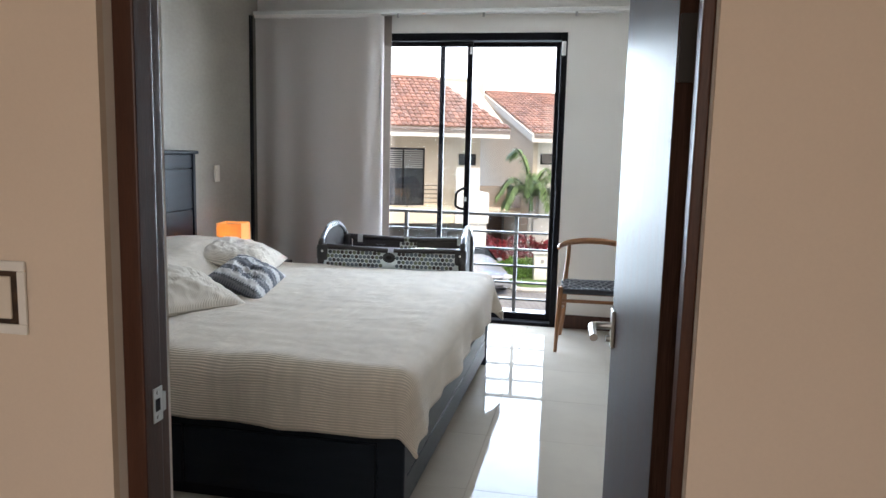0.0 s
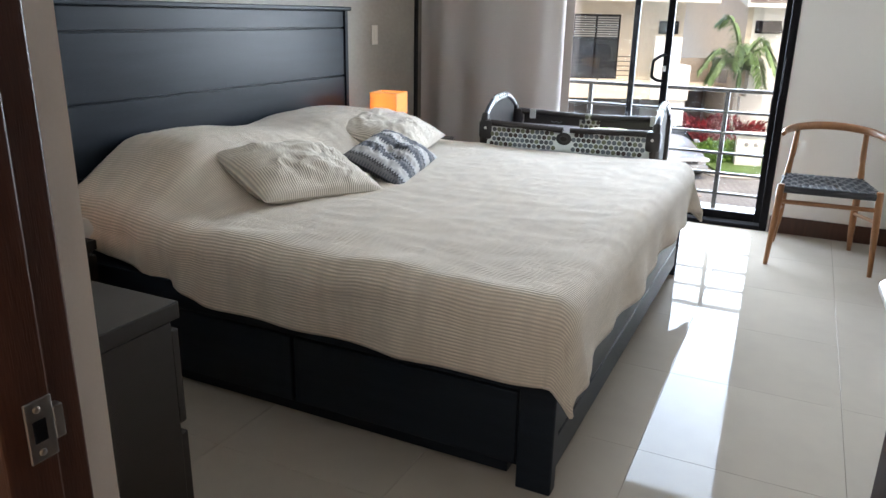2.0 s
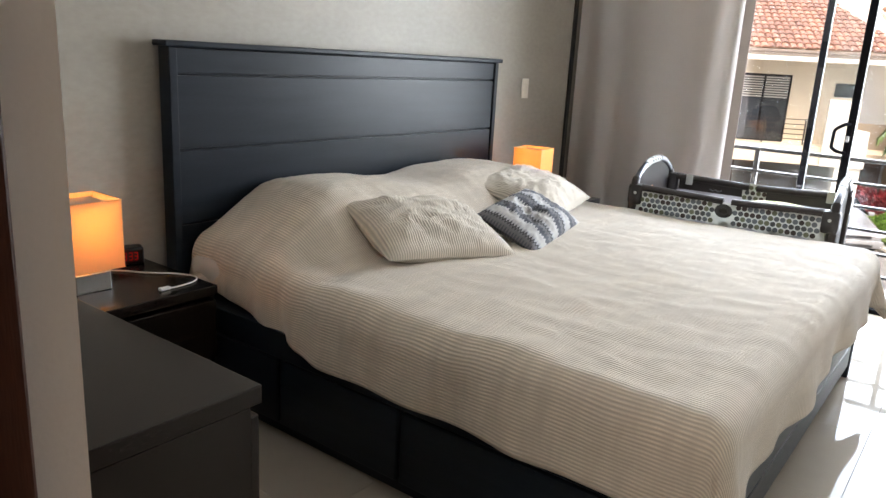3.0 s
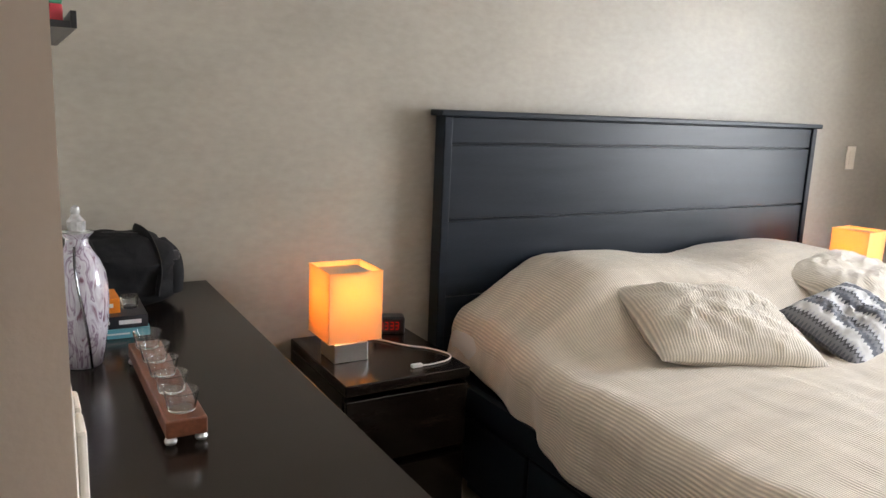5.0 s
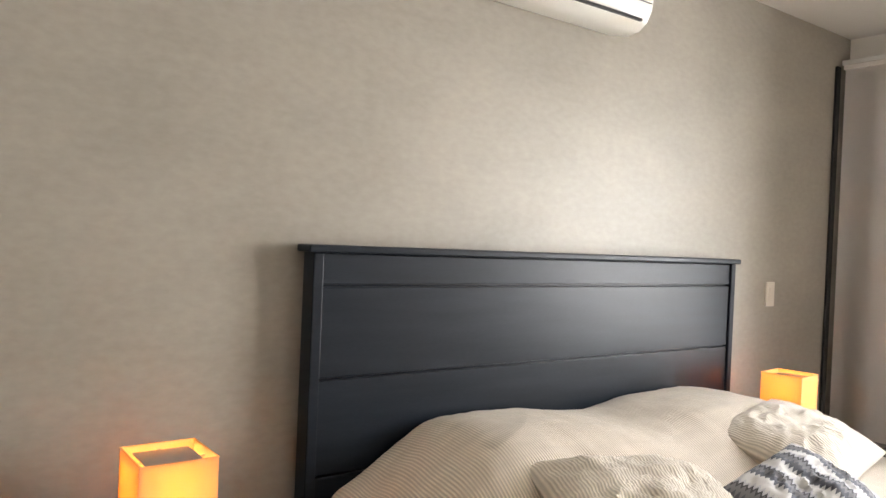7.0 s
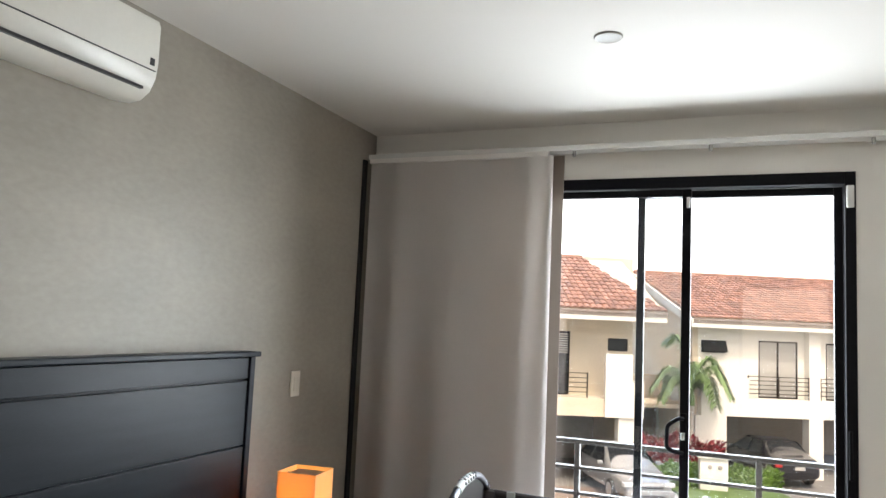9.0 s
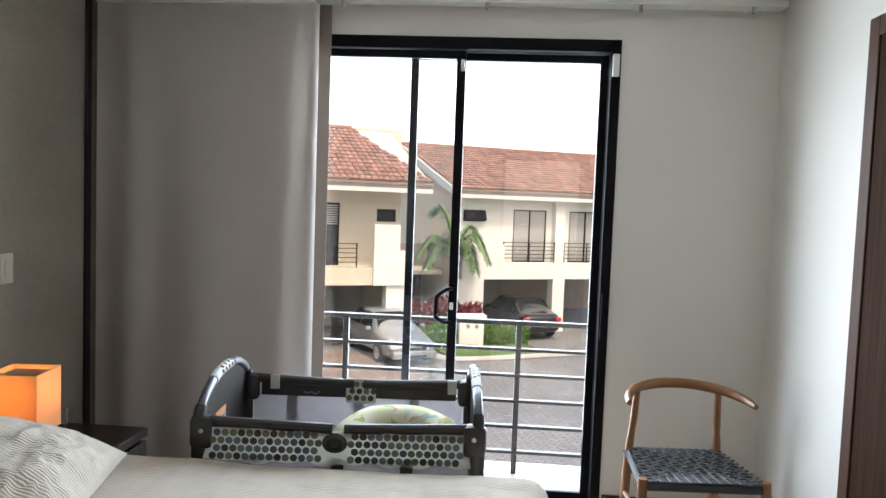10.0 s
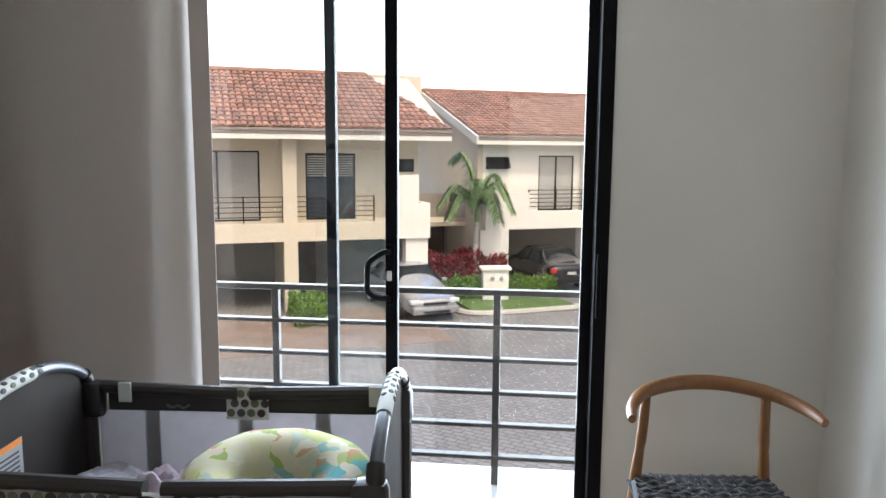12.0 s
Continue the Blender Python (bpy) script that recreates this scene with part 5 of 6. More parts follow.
def haze():
    """Bright hazy cloud cover low over the roofs."""
    m = bpy.data.materials.new("bright_haze")
    m.use_nodes = True
    n, l = m.node_tree.nodes, m.node_tree.links
    n.remove(n["Principled BSDF"])
    em, co, mp, cl, ramp = n.new("ShaderNodeEmission"), n.new("ShaderNodeTexCoord"), n.new("ShaderNodeMapping"), n.new("ShaderNodeTexNoise"), n.new("ShaderNodeValToRGB")
    mp.inputs["Scale"].default_value = (0.012, 0.012, 0.05)
    cl.inputs["Scale"].default_value, cl.inputs["Detail"].default_value = 1.0, 5
    l.new(co.outputs["Object"], mp.inputs[0])
    l.new(mp.outputs[0], cl.inputs[0])
    ramp.color_ramp.elements[0].position, ramp.color_ramp.elements[0].color = 0.36, (0.40, 0.44, 0.50, 1)
    ramp.color_ramp.elements[1].position, ramp.color_ramp.elements[1].color = 0.52, (0.86, 0.94, 1.0, 1)
    l.new(cl.outputs[0], ramp.inputs[0])
    # clear blue above the haze
    sp, up, mix = n.new("ShaderNodeSeparateXYZ"), n.new("ShaderNodeMapRange"), n.new("ShaderNodeMix")
    l.new(co.outputs["Object"], sp.inputs[0])
    l.new(sp.outputs[2], up.inputs["Value"])
    up.inputs["From Min"].default_value, up.inputs["From Max"].default_value = 70, 190
    mix.data_type = "RGBA"
    l.new(up.outputs[0], mix.inputs["Factor"])
    l.new(ramp.outputs[0], mix.inputs["A"])
    mix.inputs["B"].default_value = (0.22, 0.42, 0.85, 1)
    l.new(mix.outputs["Result"], em.inputs[0])
    em.inputs[1].default_value = 3.4
    l.new(em.outputs[0], n["Material Output"].inputs[0])
    return m
dome = bmesh.new()
ring = [[dome.verts.new((420 * math.sin(a) * c, 40 + 420 * math.cos(a) * c, z)) for a in [radians(-80 + 20 * k) for k in range(9)]] for c, z in ((1.0, GZ - 4), (1.0, 60), (0.95, 120), (0.86, 190), (0.6, 300))]
for r0, r1 in zip(ring, ring[1:]):
    for k in range(8):
        dome.faces.new((r0[k], r1[k], r1[k + 1], r0[k + 1]))
setting("backdrop", dome, haze(), "bright white hazy sky with faint cloud", "sky")
setting("facade_below", boxes((-8, 10, 5.2, 5.48, GZ, -0.2)), WHITE_RENDER, "white rendered facade below the balcony", "wall")


def tiled_roof(u0, u1, y0, z0, y1, z1, hip=0.0):
    """Rows of barrel tiles on a slope from the eave (y0, z0) to the ridge (y1, z1)."""
    verts, faces = [], []
    run, pitch, col = math.hypot(y1 - y0, z1 - z0), 0.37, 0.205
    dy, dz = (y1 - y0) / run, (z1 - z0) / run
    rows, cols = int(run / pitch) + 1, int((u1 - u0) / col) + 1
    r = random.Random(9)
    for i in range(rows):
        for j in range(cols):
            u = u0 + (j + 0.5) * col
            if hip and u > u1 - hip * i * pitch / run:
                continue
            s0 = max(-0.06, i * pitch - 0.05) + r.uniform(-0.012, 0.012)
            s1 = min(run, s0 + pitch + 0.06)
            lift, tilt = 0.03 + r.uniform(0, 0.012), r.uniform(-0.012, 0.012)
            base = len(verts)
            for s, up, w in ((s0, lift + 0.04, 0.108), (s1, lift, 0.088)):
                for k in range(5):
                    a = math.pi * k / 4
                    h = up + math.sin(a) * 0.066
                    off = math.cos(a) * w + tilt
                    verts.append((u + off, y0 + dy * s - dz * h, z0 + dz * s + dy * h))
            for k in range(4):
                faces.append((base + k, base + k + 1, base + 6 + k, base + 5 + k))
            faces.append((base, base + 1, base + 2, base + 3, base + 4))
    bm = bmesh.new()
    me = bpy.data.meshes.new("tmp")
    me.from_pydata(verts, [], faces)
    bm.from_mesh(me)
    bpy.data.meshes.remove(me)
    return bm


def roof_slab(u0, u1, y0, z0, y1, z1, t=0.14):
    bm = bmesh.new()
    pts = [(u, y, z + d) for u in (u0, u1) for y, z, d in ((y0, z0, 0), (y1, z1, 0), (y1, z1, -t), (y0, z0, -t))]
    v = [bm.verts.new(p) for p in pts]
    for f in ((0, 1, 2, 3), (7, 6, 5, 4), (0, 4, 5, 1), (1, 5, 6, 2), (2, 6, 7, 3), (3, 7, 4, 0)):
        bm.faces.new([v[i] for i in f])
    bmesh.ops.recalc_face_normals(bm, faces=bm.faces)
    return bm


def house_window(house, u0, u1, z0, z1, y, pane_mat, splits=(), blind=False):
    w = part("window", boxes((u0, u1, y - 0.03, y + 0.02, z0, z0 + 0.05), (u0, u1, y - 0.03, y + 0.02, z1 - 0.05, z1), (u0, u0 + 0.05, y - 0.03, y + 0.02, z0 + 0.05, z1 - 0.05), (u1 - 0.05, u1, y - 0.03, y + 0.02, z0 + 0.05, z1 - 0.05), *[(s - 0.03, s + 0.03, y - 0.03, y + 0.02, z0 + 0.05, z1 - 0.05) for s in splits]), BLACK_METAL, house, "dark-framed window")
    part("pane", boxes((u0 + 0.04, u1 - 0.04, y, y + 0.015, z0 + 0.04, z1 - 0.04)), pane_mat, w)
    if blind:
        for k in range(9):
            part("blind_slat", boxes((u0 + 0.06, u1 - 0.06, y - 0.012, y - 0.004, z1 - 0.12 - k * 0.075, z1 - 0.08 - k * 0.075)), BLIND, w)
    return w


def house_rail(house, u0, u1, y, z0, bars=5):
    for k in range(bars):
        part("balcony_bar", boxes((u0, u1, y - 0.015, y + 0.015, z0 + 0.16 + k * 0.15, z0 + 0.185 + k * 0.15)), RAIL_STEEL, house)
    n = max(1, int((u1 - u0) / 1.0))
    for k in range(n + 1):
        u = u0 + (u1 - u0) * k / n
        part("balcony_post", boxes((u - 0.02, u + 0.02, y - 0.02, y + 0.02, z0, z0 + 0.8)), RAIL_STEEL, house)


FL, SL = -0.68, -1.24                        # upper floor, underside of its beam
# the cream house
A = thing("house", "cream two-storey row house with a clay tile roof and open garages", "house", (-4.73, 23.41, 0), 25, group="row houses")
part("party_wall", boxes((-7.2, -6.9, 0.0, 6.5, GZ, 2.0)), CREAM, A)
part("floor_beam", boxes((-6.9, 3.05, 0.0, 0.35, SL, FL)), CREAM, A, "cream beam over the garages")
part("floor_slab", boxes((-6.9, 4.2, 0.35, 6.5, SL + 0.15, FL)), CREAM, A)
for u0, u1 in ((-0.27, 0.14), (-4.1, -3.7)):
    part("pillar", boxes((u0, u1, 0.003, 0.42, GZ, 2.0)), CREAM, A)
part("pillar", boxes((3.5, 4.22, -0.02, 0.42, GZ, SL)), WHITE_RENDER, A)
part("upper_wall", boxes((-6.9, -3.43, 0.95, 1.15, FL, 2.0), (-0.86, 0.53, 0.95, 1.15, FL, 2.0), (2.10, 4.2, 0.95, 1.15, FL, 0.81), (2.10, 3.37, 0.95, 1.15, 0.81, 2.0), (4.04, 4.2, 0.95, 1.15, 0.81, 2.0), (3.37, 4.04, 0.95, 1.15, 1.23, 2.0), (0.53, 2.10, 0.95, 1.15, 1.40, 2.0), (-3.43, -0.86, 0.95, 1.15, 1.46, 2.0)), CREAM, A, "cream rendered upper wall")
part("side_wall", boxes((4.0, 4.2, 1.15, 6.5, GZ, 2.0)), TAN_RENDER, A)
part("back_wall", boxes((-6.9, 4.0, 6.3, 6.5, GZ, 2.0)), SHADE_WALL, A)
part("garage_back", boxes((-6.9, 4.0, 5.0, 5.1, GZ, SL + 0.15)), SHADE_WALL, A, "garage back wall with shade in its colour")
part("garage_divider", boxes((-0.1, 0.0, 0.42, 5.0, GZ, SL + 0.15)), CREAM, A)
part("garage_door", boxes((0.5, 1.4, 4.93, 4.997, GZ, -1.5)), BROWN_DOOR, A)
part("parapet", boxes((3.03, 3.90, -0.10, 0.05, SL, 0.75), (3.90, 4.27, -0.10, 0.05, SL, -0.14), (4.12, 4.27, 0.05, 0.95, SL, -0.14)), WHITE_RENDER, A, "stepped white balcony parapet")
house_window(A, 0.53, 2.10, FL, 1.40, 1.0, DARK_GLASS, (1.31,), True)
house_window(A, -3.43, -0.86, FL, 1.46, 1.0, BLIND, (-2.1,))
house_window(A, 3.37, 4.04, 0.81, 1.23, 1.0, DARK_GLASS)
house_rail(A, 0.14, 2.52, 0.18, FL)
house_rail(A, -3.7, -0.27, 0.18, FL)
roofA = part("roof", roof_slab(-7.4, 4.85, -0.35, 2.08, 4.6, 4.14), TAN_RENDER, A)
tagged(part("roof_tiles", tiled_roof(-7.4, 4.85, -0.35, 2.10, 4.6, 4.16, hip=1.6), CLAY, roofA, "weathered terracotta barrel tiles", smooth=False), kind="stuff")
part("gutter", boxes((-7.4, 4.87, -0.47, -0.33, 2.03, 2.12), (-7.4, 4.87, -0.45, -0.33, 1.95, 2.028), bevel=0.015), GUTTER, A, "brown stepped gutter")
part("fascia_board", boxes((-7.4, 4.86, -0.43, -0.332, 1.80, 1.948)), WHITE_RENDER, A, "white fascia board below the gutter")
part("soffit", boxes((-7.4, 4.82, -0.33, 0.95, 1.94, 2.0)), WHITE_RENDER, A)
part("ridge", tube([(-7.4, 4.6, 4.20), (3.3, 4.6, 4.20)], 0.13, 8), CLAY, A)
part("rear_roof", roof_slab(-7.4, 4.0, 9.2, 2.1, 4.6, 4.14), TAN_RENDER, A)

# the white house
B = thing("house", "white two-storey row house with clay roof tiles and open carport", "house", (1.05, 29.17, 0), 25, group="row houses")
part("gable_wall", roof_slab(-0.72, -0.52, -0.05, GZ, 7.5, GZ, t=0.001), TAN_RENDER, B)
g = bmesh.new()
outline = [(0.0, GZ), (12.6, GZ), (12.6, 2.0), (6.3, 3.92), (0.0, 2.02)]
lo = [g.verts.new((-0.72, y, z)) for y, z in outline]
hi = [g.verts.new((-0.52, y, z)) for y, z in outline]
g.faces.new(lo)
g.faces.new(hi[::-1])
for k in range(5):
    g.faces.new((lo[k], hi[k], hi[(k + 1) % 5], lo[(k + 1) % 5]))
bmesh.ops.recalc_face_normals(g, faces=g.faces)
part("gable_wall", g, TAN_RENDER, B, "plain tan gable wall")
part("upper_wall", boxes((-0.515, 1.71, 0.0, 0.2, FL, 0.86), (0.52, 1.71, 0.0, 0.2, 0.86, 2.02), (-0.515, -0.40, 0.0, 0.2, 0.86, 2.02), (-0.40, 0.52, 0.0, 0.2, 1.30, 2.02), (1.71, 3.16, 0.0, 0.2, 1.36, 2.02), (3.16, 4.2, 0.0, 0.2, FL, 2.02), (4.2, 5.7, 0.0, 0.2, 1.36, 2.02), (5.7, 9.0, 0.0, 0.2, FL, 2.02)), WHITE_RENDER, B, "white rendered upper wall")
part("floor_beam", boxes((-0.515, 9.0, -0.35, 0.0, SL - 0.09, FL)), WHITE_RENDER, B)
part("floor_slab", boxes((-0.515, 9.0, 0.2, 7.5, SL, FL - 0.05)), WHITE_RENDER, B)
part("parapet", boxes((-0.515, 1.2, -0.36, -0.21, FL, 0.02)), WHITE_RENDER, B, "white balcony parapet")
part("pillar", boxes((-0.72, 0.40, -0.35, 0.1, GZ, SL - 0.09)), WHITE_RENDER, B)
part("pillar", boxes((3.38, 3.9, -0.35, 0.1, GZ, SL - 0.09)), WHITE_RENDER, B)
part("pilaster", boxes((3.42, 3.85, -0.30, 0.0, FL, 2.02)), WHITE_RENDER, B)
part("garage_back", boxes((-0.515, 9.0, 5.4, 5.5, GZ, SL)), SHADE_WALL, B, "carport back wall with shade in its colour")
house_window(B, 1.71, 3.16, FL, 1.36, 0.05, BLIND, (2.43,))
house_window(B, 4.2, 5.7, FL, 1.36, 0.05, BLIND, (4.95,))
aw = house_window(B, -0.40, 0.52, 0.86, 1.30, 0.05, DARK_GLASS)
sash = boxes((-0.38, 0.50, -0.012, 0.012, -0.42, 0))
part("open_sash", sash, BLACK_METAL, aw, "", pose(0.0, -0.0, 1.28, -28, 0, 0))
house_rail(B, 1.2, 3.42, -0.28, FL)
house_rail(B, 3.85, 8.0, -0.28, FL)
roofB = part("roof", roof_slab(-0.95, 9.4, -0.5, 2.02, 6.4, 4.06), TAN_RENDER, B)
tagged(part("roof_tiles", tiled_roof(-0.9, 9.4, -0.5, 2.04, 6.4, 4.08), CLAY, roofB, "weathered terracotta barrel tiles", smooth=False), kind="stuff")
part("gutter", boxes((-0.92, 9.4, -0.64, -0.5, 1.97, 2.06), (-0.92, 9.4, -0.62, -0.5, 1.89, 1.968), bevel=0.015), GUTTER, B, "brown stepped gutter")
part("fascia_board", boxes((-0.92, 9.4, -0.60, -0.502, 1.74, 1.888)), WHITE_RENDER, B, "white fascia board below the gutter")
part("verge_board", roof_slab(-1.0, -0.93, -0.62, 2.03, 6.4, 4.10, t=0.30), WHITE_RENDER, B, "white sloping verge board")
part("soffit", boxes((-0.72, 9.3, -0.5, 0.0, 1.86, 1.92)), WHITE_RENDER, B)
part("ridge", tube([(-0.9, 6.4, 4.12), (9.4, 6.4, 4.12)], 0.13, 8), CLAY, B)
part("rear_roof", roof_slab(-0.95, 9.4, 13.0, 2.0, 6.4, 4.06), TAN_RENDER, B)
part("side_window", boxes((-0.75, -0.722, 2.3, 3.0, -0.5, -0.1)), DARK_GLASS, B)
part("air_unit", boxes((-1.05, -0.722, 1.2, 1.95, -1.0, -0.5), bevel=0.03), FASCIA, B, "grey air-conditioning unit on the gable")
part("rear_block", boxes((-4.1, -1.05, 6.0, 8.4, 2.4, 4.70), bevel=0.02), TAN_RENDER, B, "flat-topped tan wall behind the roofs")
part("entry_wall", boxes((-3.2, -0.72, 3.4, 3.55, GZ, -0.2)), SHADE_WALL, B, "entry wall between the houses, shade in its colour")
part("entry_door", boxes((-1.5, -0.85, 3.33, 3.398, GZ, -1.35)), BROWN_DOOR, B, "brown entry door")
part("entry_canopy", boxes((-3.2, -0.73, 1.2, 3.4, -1.3, -1.15)), TAN_RENDER, B)


# bicycles hanging in the carport
TYRE = material("rubber", (0.02, 0.02, 0.02), 0.7, vary=0.2)
def bicycle(at, turn, tilt):
    ob = thing("bicycle", "dark bicycle hung on the carport wall", "bicycle", at, turn, group="bicycles")
    ob.matrix_basis = pose(*at, 0, tilt, turn)
    for x in (-0.5, 0.5):
        ring = [(x + 0.32 * math.cos(2 * math.pi * k / 24), 0, 0.34 + 0.32 * math.sin(2 * math.pi * k / 24)) for k in range(24)]
        part("wheel", tube(ring, 0.022, 6, closed=True), TYRE, ob)
    for p in ([(-0.5, 0, 0.34), (-0.1, 0, 0.3), (0.38, 0, 0.8)], [(-0.5, 0, 0.34), (-0.2, 0, 0.82), (0.38, 0, 0.8), (0.5, 0, 0.34)], [(-0.1, 0, 0.3), (-0.22, 0, 0.9)]):
        part("frame_tube", tube(p, 0.018, 6), FASCIA, ob)
    part("saddle", boxes((-0.34, -0.1, -0.06, 0.06, 0.9, 0.95), bevel=0.02), TYRE, ob)
    return ob
Bm = B.matrix_basis
for u, z, tl in ((0.95, -2.35, 12), (1.9, -2.15, -14)):
    p = Bm @ Vector((u, 5.32, z))
    bicycle((p.x, p.y, z), 25, tl)


# ---- cars ----
CAR_GLASS = material("car_glass", (0.03, 0.035, 0.04), 0.06, vary=0.2, bump=0, spec=0.15)
ALLOY = material("alloy_rim", (0.5, 0.5, 0.5), 0.3, metal=0.9, vary=0.05, bump=0)
HEAD = material("headlight_plastic", (0.62, 0.64, 0.66), 0.1, vary=0.05, coat=0.5, bump=0)
TAIL = material("tail_light", (0.5, 0.02, 0.02), 0.15, coat=0.5, bump=0)
def car(paint, label, at, turn):
    """A four-door saloon; its nose points along local -y."""
    ob = thing("car", label, "car", at, turn, group="parked cars")
    # sections from nose to tail: y, half width, sill, shoulder, roof height, roof half width
    sec = [(-2.18, 0.60, 0.30, 0.58, 0.60, 0.50), (-2.05, 0.76, 0.22, 0.66, 0.70, 0.62), (-1.6, 0.84, 0.20, 0.74, 0.82, 0.70), (-0.95, 0.86, 0.20, 0.84, 0.93, 0.72), (-0.25, 0.87, 0.20, 0.88, 1.40, 0.58), (0.35, 0.87, 0.20, 0.90, 1.46, 0.60), (0.95, 0.86, 0.20, 0.92, 1.40, 0.58), (1.55, 0.85, 0.22, 0.93, 1.03, 0.70), (2.0, 0.80, 0.26, 0.90, 0.97, 0.68), (2.15, 0.70, 0.34, 0.80, 0.86, 0.58)]
    bm = bmesh.new()
    rings = []
    for y, w, lo_, sh, rf, rw in sec:
        half = [(0, lo_), (w * 0.86, lo_), (w, lo_ + 0.12), (w * 1.0, (lo_ + sh) / 2), (w * 0.95, sh), (rw, rf - 0.03), (rw * 0.8, rf), (0, rf + 0.01)]
        ring = [(x, z) for x, z in half] + [(-x, z) for x, z in half[-2:0:-1]]
        rings.append([bm.verts.new((x, y, z)) for x, z in ring])
    for r0, r1 in zip(rings, rings[1:]):
        for k in range(len(r0)):
            bm.faces.new((r0[k], r0[(k + 1) % len(r0)], r1[(k + 1) % len(r0)], r1[k]))
    bm.faces.new(rings[0])
    bm.faces.new(rings[-1][::-1])
    bmesh.ops.recalc_face_normals(bm, faces=bm.faces)
    body = part("body", bm, paint, ob)
    rounding = body.modifiers.new("rounding", "SUBSURF")
    rounding.levels = rounding.render_levels = 2

    def sheet(pts, out=0.012):
        b = bmesh.new()
        b.faces.new([b.verts.new(p) for p in pts])
        bmesh.ops.solidify(b, geom=b.faces[:], thickness=out)
        return b
    part("windscreen", sheet([(-0.68, -0.93, 0.955), (0.68, -0.93, 0.955), (0.545, -0.27, 1.385), (-0.545, -0.27, 1.385)], 0.025), CAR_GLASS, ob)
    part("rear_window", sheet([(-0.65, 1.5, 1.07), (-0.53, 0.98, 1.375), (0.53, 0.98, 1.375), (0.65, 1.5, 1.07)], 0.025), CAR_GLASS, ob)
    for sx in (-1, 1):
        for y0, y1, t0, t1 in ((-0.78, 0.28, -0.25, 0.28), (0.36, 1.28, 0.36, 0.95)):
            pts = [(sx * 0.838, y0, 0.93), (sx * 0.838, y1, 0.95), (sx * 0.62, t1, 1.37), (sx * 0.62, t0, 1.36)]
            part("side_window", sheet(pts if sx > 0 else pts[::-1], 0.03), CAR_GLASS, ob)
        for y in (-1.32, 1.28):
            m = pose(sx * 0.79, y, 0.31, 0, 90, 0)
            tyre = part("wheel", lathe([(0.20, -0.1), (0.29, -0.1), (0.31, -0.07), (0.31, 0.07), (0.29, 0.1), (0.20, 0.1)], 28), TYRE, ob, "", m)
            part("rim", lathe([(0.20, -0.102), (0.19, -0.08), (0.05, -0.07), (0.05, 0.07), (0.19, 0.08), (0.20, 0.102)], 28), ALLOY, tyre)
            for k in range(6):
                part("spoke", boxes((-0.022, 0.022, 0.03, 0.195, -0.098, 0.098)), ALLOY, tyre, "", pose(0, 0, 0, 0, 0, 60 * k))
        part("headlight", boxes((sx * 0.62 - 0.15, sx * 0.62 + 0.15, -2.155, -1.93, 0.54, 0.66), bevel=0.03), HEAD, ob)
        part("tail_light", boxes((sx * 0.66 - 0.13, sx * 0.66 + 0.13, 1.98, 2.11, 0.68, 0.84), bevel=0.02), TAIL, ob)
        part("mirror", boxes((sx * 0.93 - 0.09, sx * 0.93 + 0.09, -0.72, -0.6, 0.9, 1.02), bevel=0.03), paint, ob)
    part("grille", boxes((-0.38, 0.38, -2.2, -2.1, 0.50, 0.58), bevel=0.01), DARK_PLASTIC, ob)
    part("bumper", boxes((-0.72, 0.72, -2.24, -1.95, 0.24, 0.46), bevel=0.05), paint, ob)
    part("air_intake", boxes((-0.42, 0.42, -2.247, -2.1, 0.27, 0.35)), DARK_PLASTIC, ob)
    part("number_plate", boxes((-0.17, 0.17, 2.14, 2.17, 0.62, 0.72)), BLIND, ob)
    return ob
SILVER = material("silver_paint", (0.36, 0.37, 0.38), 0.25, metal=0.4, vary=0.04, coat=0.6, bump=0)
NIGHT = material("dark_blue_paint", (0.012, 0.014, 0.022), 0.2, metal=0.3, vary=0.1, coat=0.8, bump=0)
car(SILVER, "silver four-door saloon parked on the drive", (-1.45, 24.7, GZ), 31)
car(NIGHT, "dark blue saloon parked nose-in under the carport", (2.85, 30.1, GZ), 207)


# ---- planting ----
def leaves(count, place, size, seed, slender=0.45, droop=0.0):
    """Many small bent leaves; place(r) gives a spot and an outward way."""
    verts, faces, r = [], [], random.Random(seed)
    for _ in range(count):
        p, out = place(r)
        d = (Vector(out) + Vector((r.uniform(-1, 1), r.uniform(-1, 1), r.uniform(-0.6, 1) - droop)) * 0.8).normalized()
        side = d.cross(Vector((r.uniform(-1, 1), r.uniform(-1, 1), r.uniform(-1, 1)))).normalized()
        up = side.cross(d)
        s = size * r.uniform(0.6, 1.35)
        b, p = len(verts), Vector(p)
        for a, w, h in ((0, 0.12, 0), (0.5, 1.0, 0.12), (1.0, 0.05, -0.05)):
            for k in (-1, 1):
                verts.append(p + d * s * a + side * s * slender * 0.5 * w * k + up * s * h)
        faces += [(b, b + 1, b + 3, b + 2), (b + 2, b + 3, b + 5, b + 4)]
    bm = bmesh.new()
    me = bpy.data.meshes.new("tmp")
    me.from_pydata(verts, [], faces)
    bm.from_mesh(me)
    bpy.data.meshes.remove(me)
    return bm
HEDGE = material("hedge_leaf", (0.10, 0.19, 0.025), 0.5, vary=0.3, scale=3, grain=20, bump=0, island=0.4)
CROTON = material("red_foliage", (0.23, 0.022, 0.03), 0.5, vary=0.4, scale=3, grain=20, bump=0, island=0.5)
PALM_LEAF = material("palm_leaf", (0.15, 0.24, 0.09), 0.45, vary=0.25, scale=3, grain=20, bump=0, island=0.3)
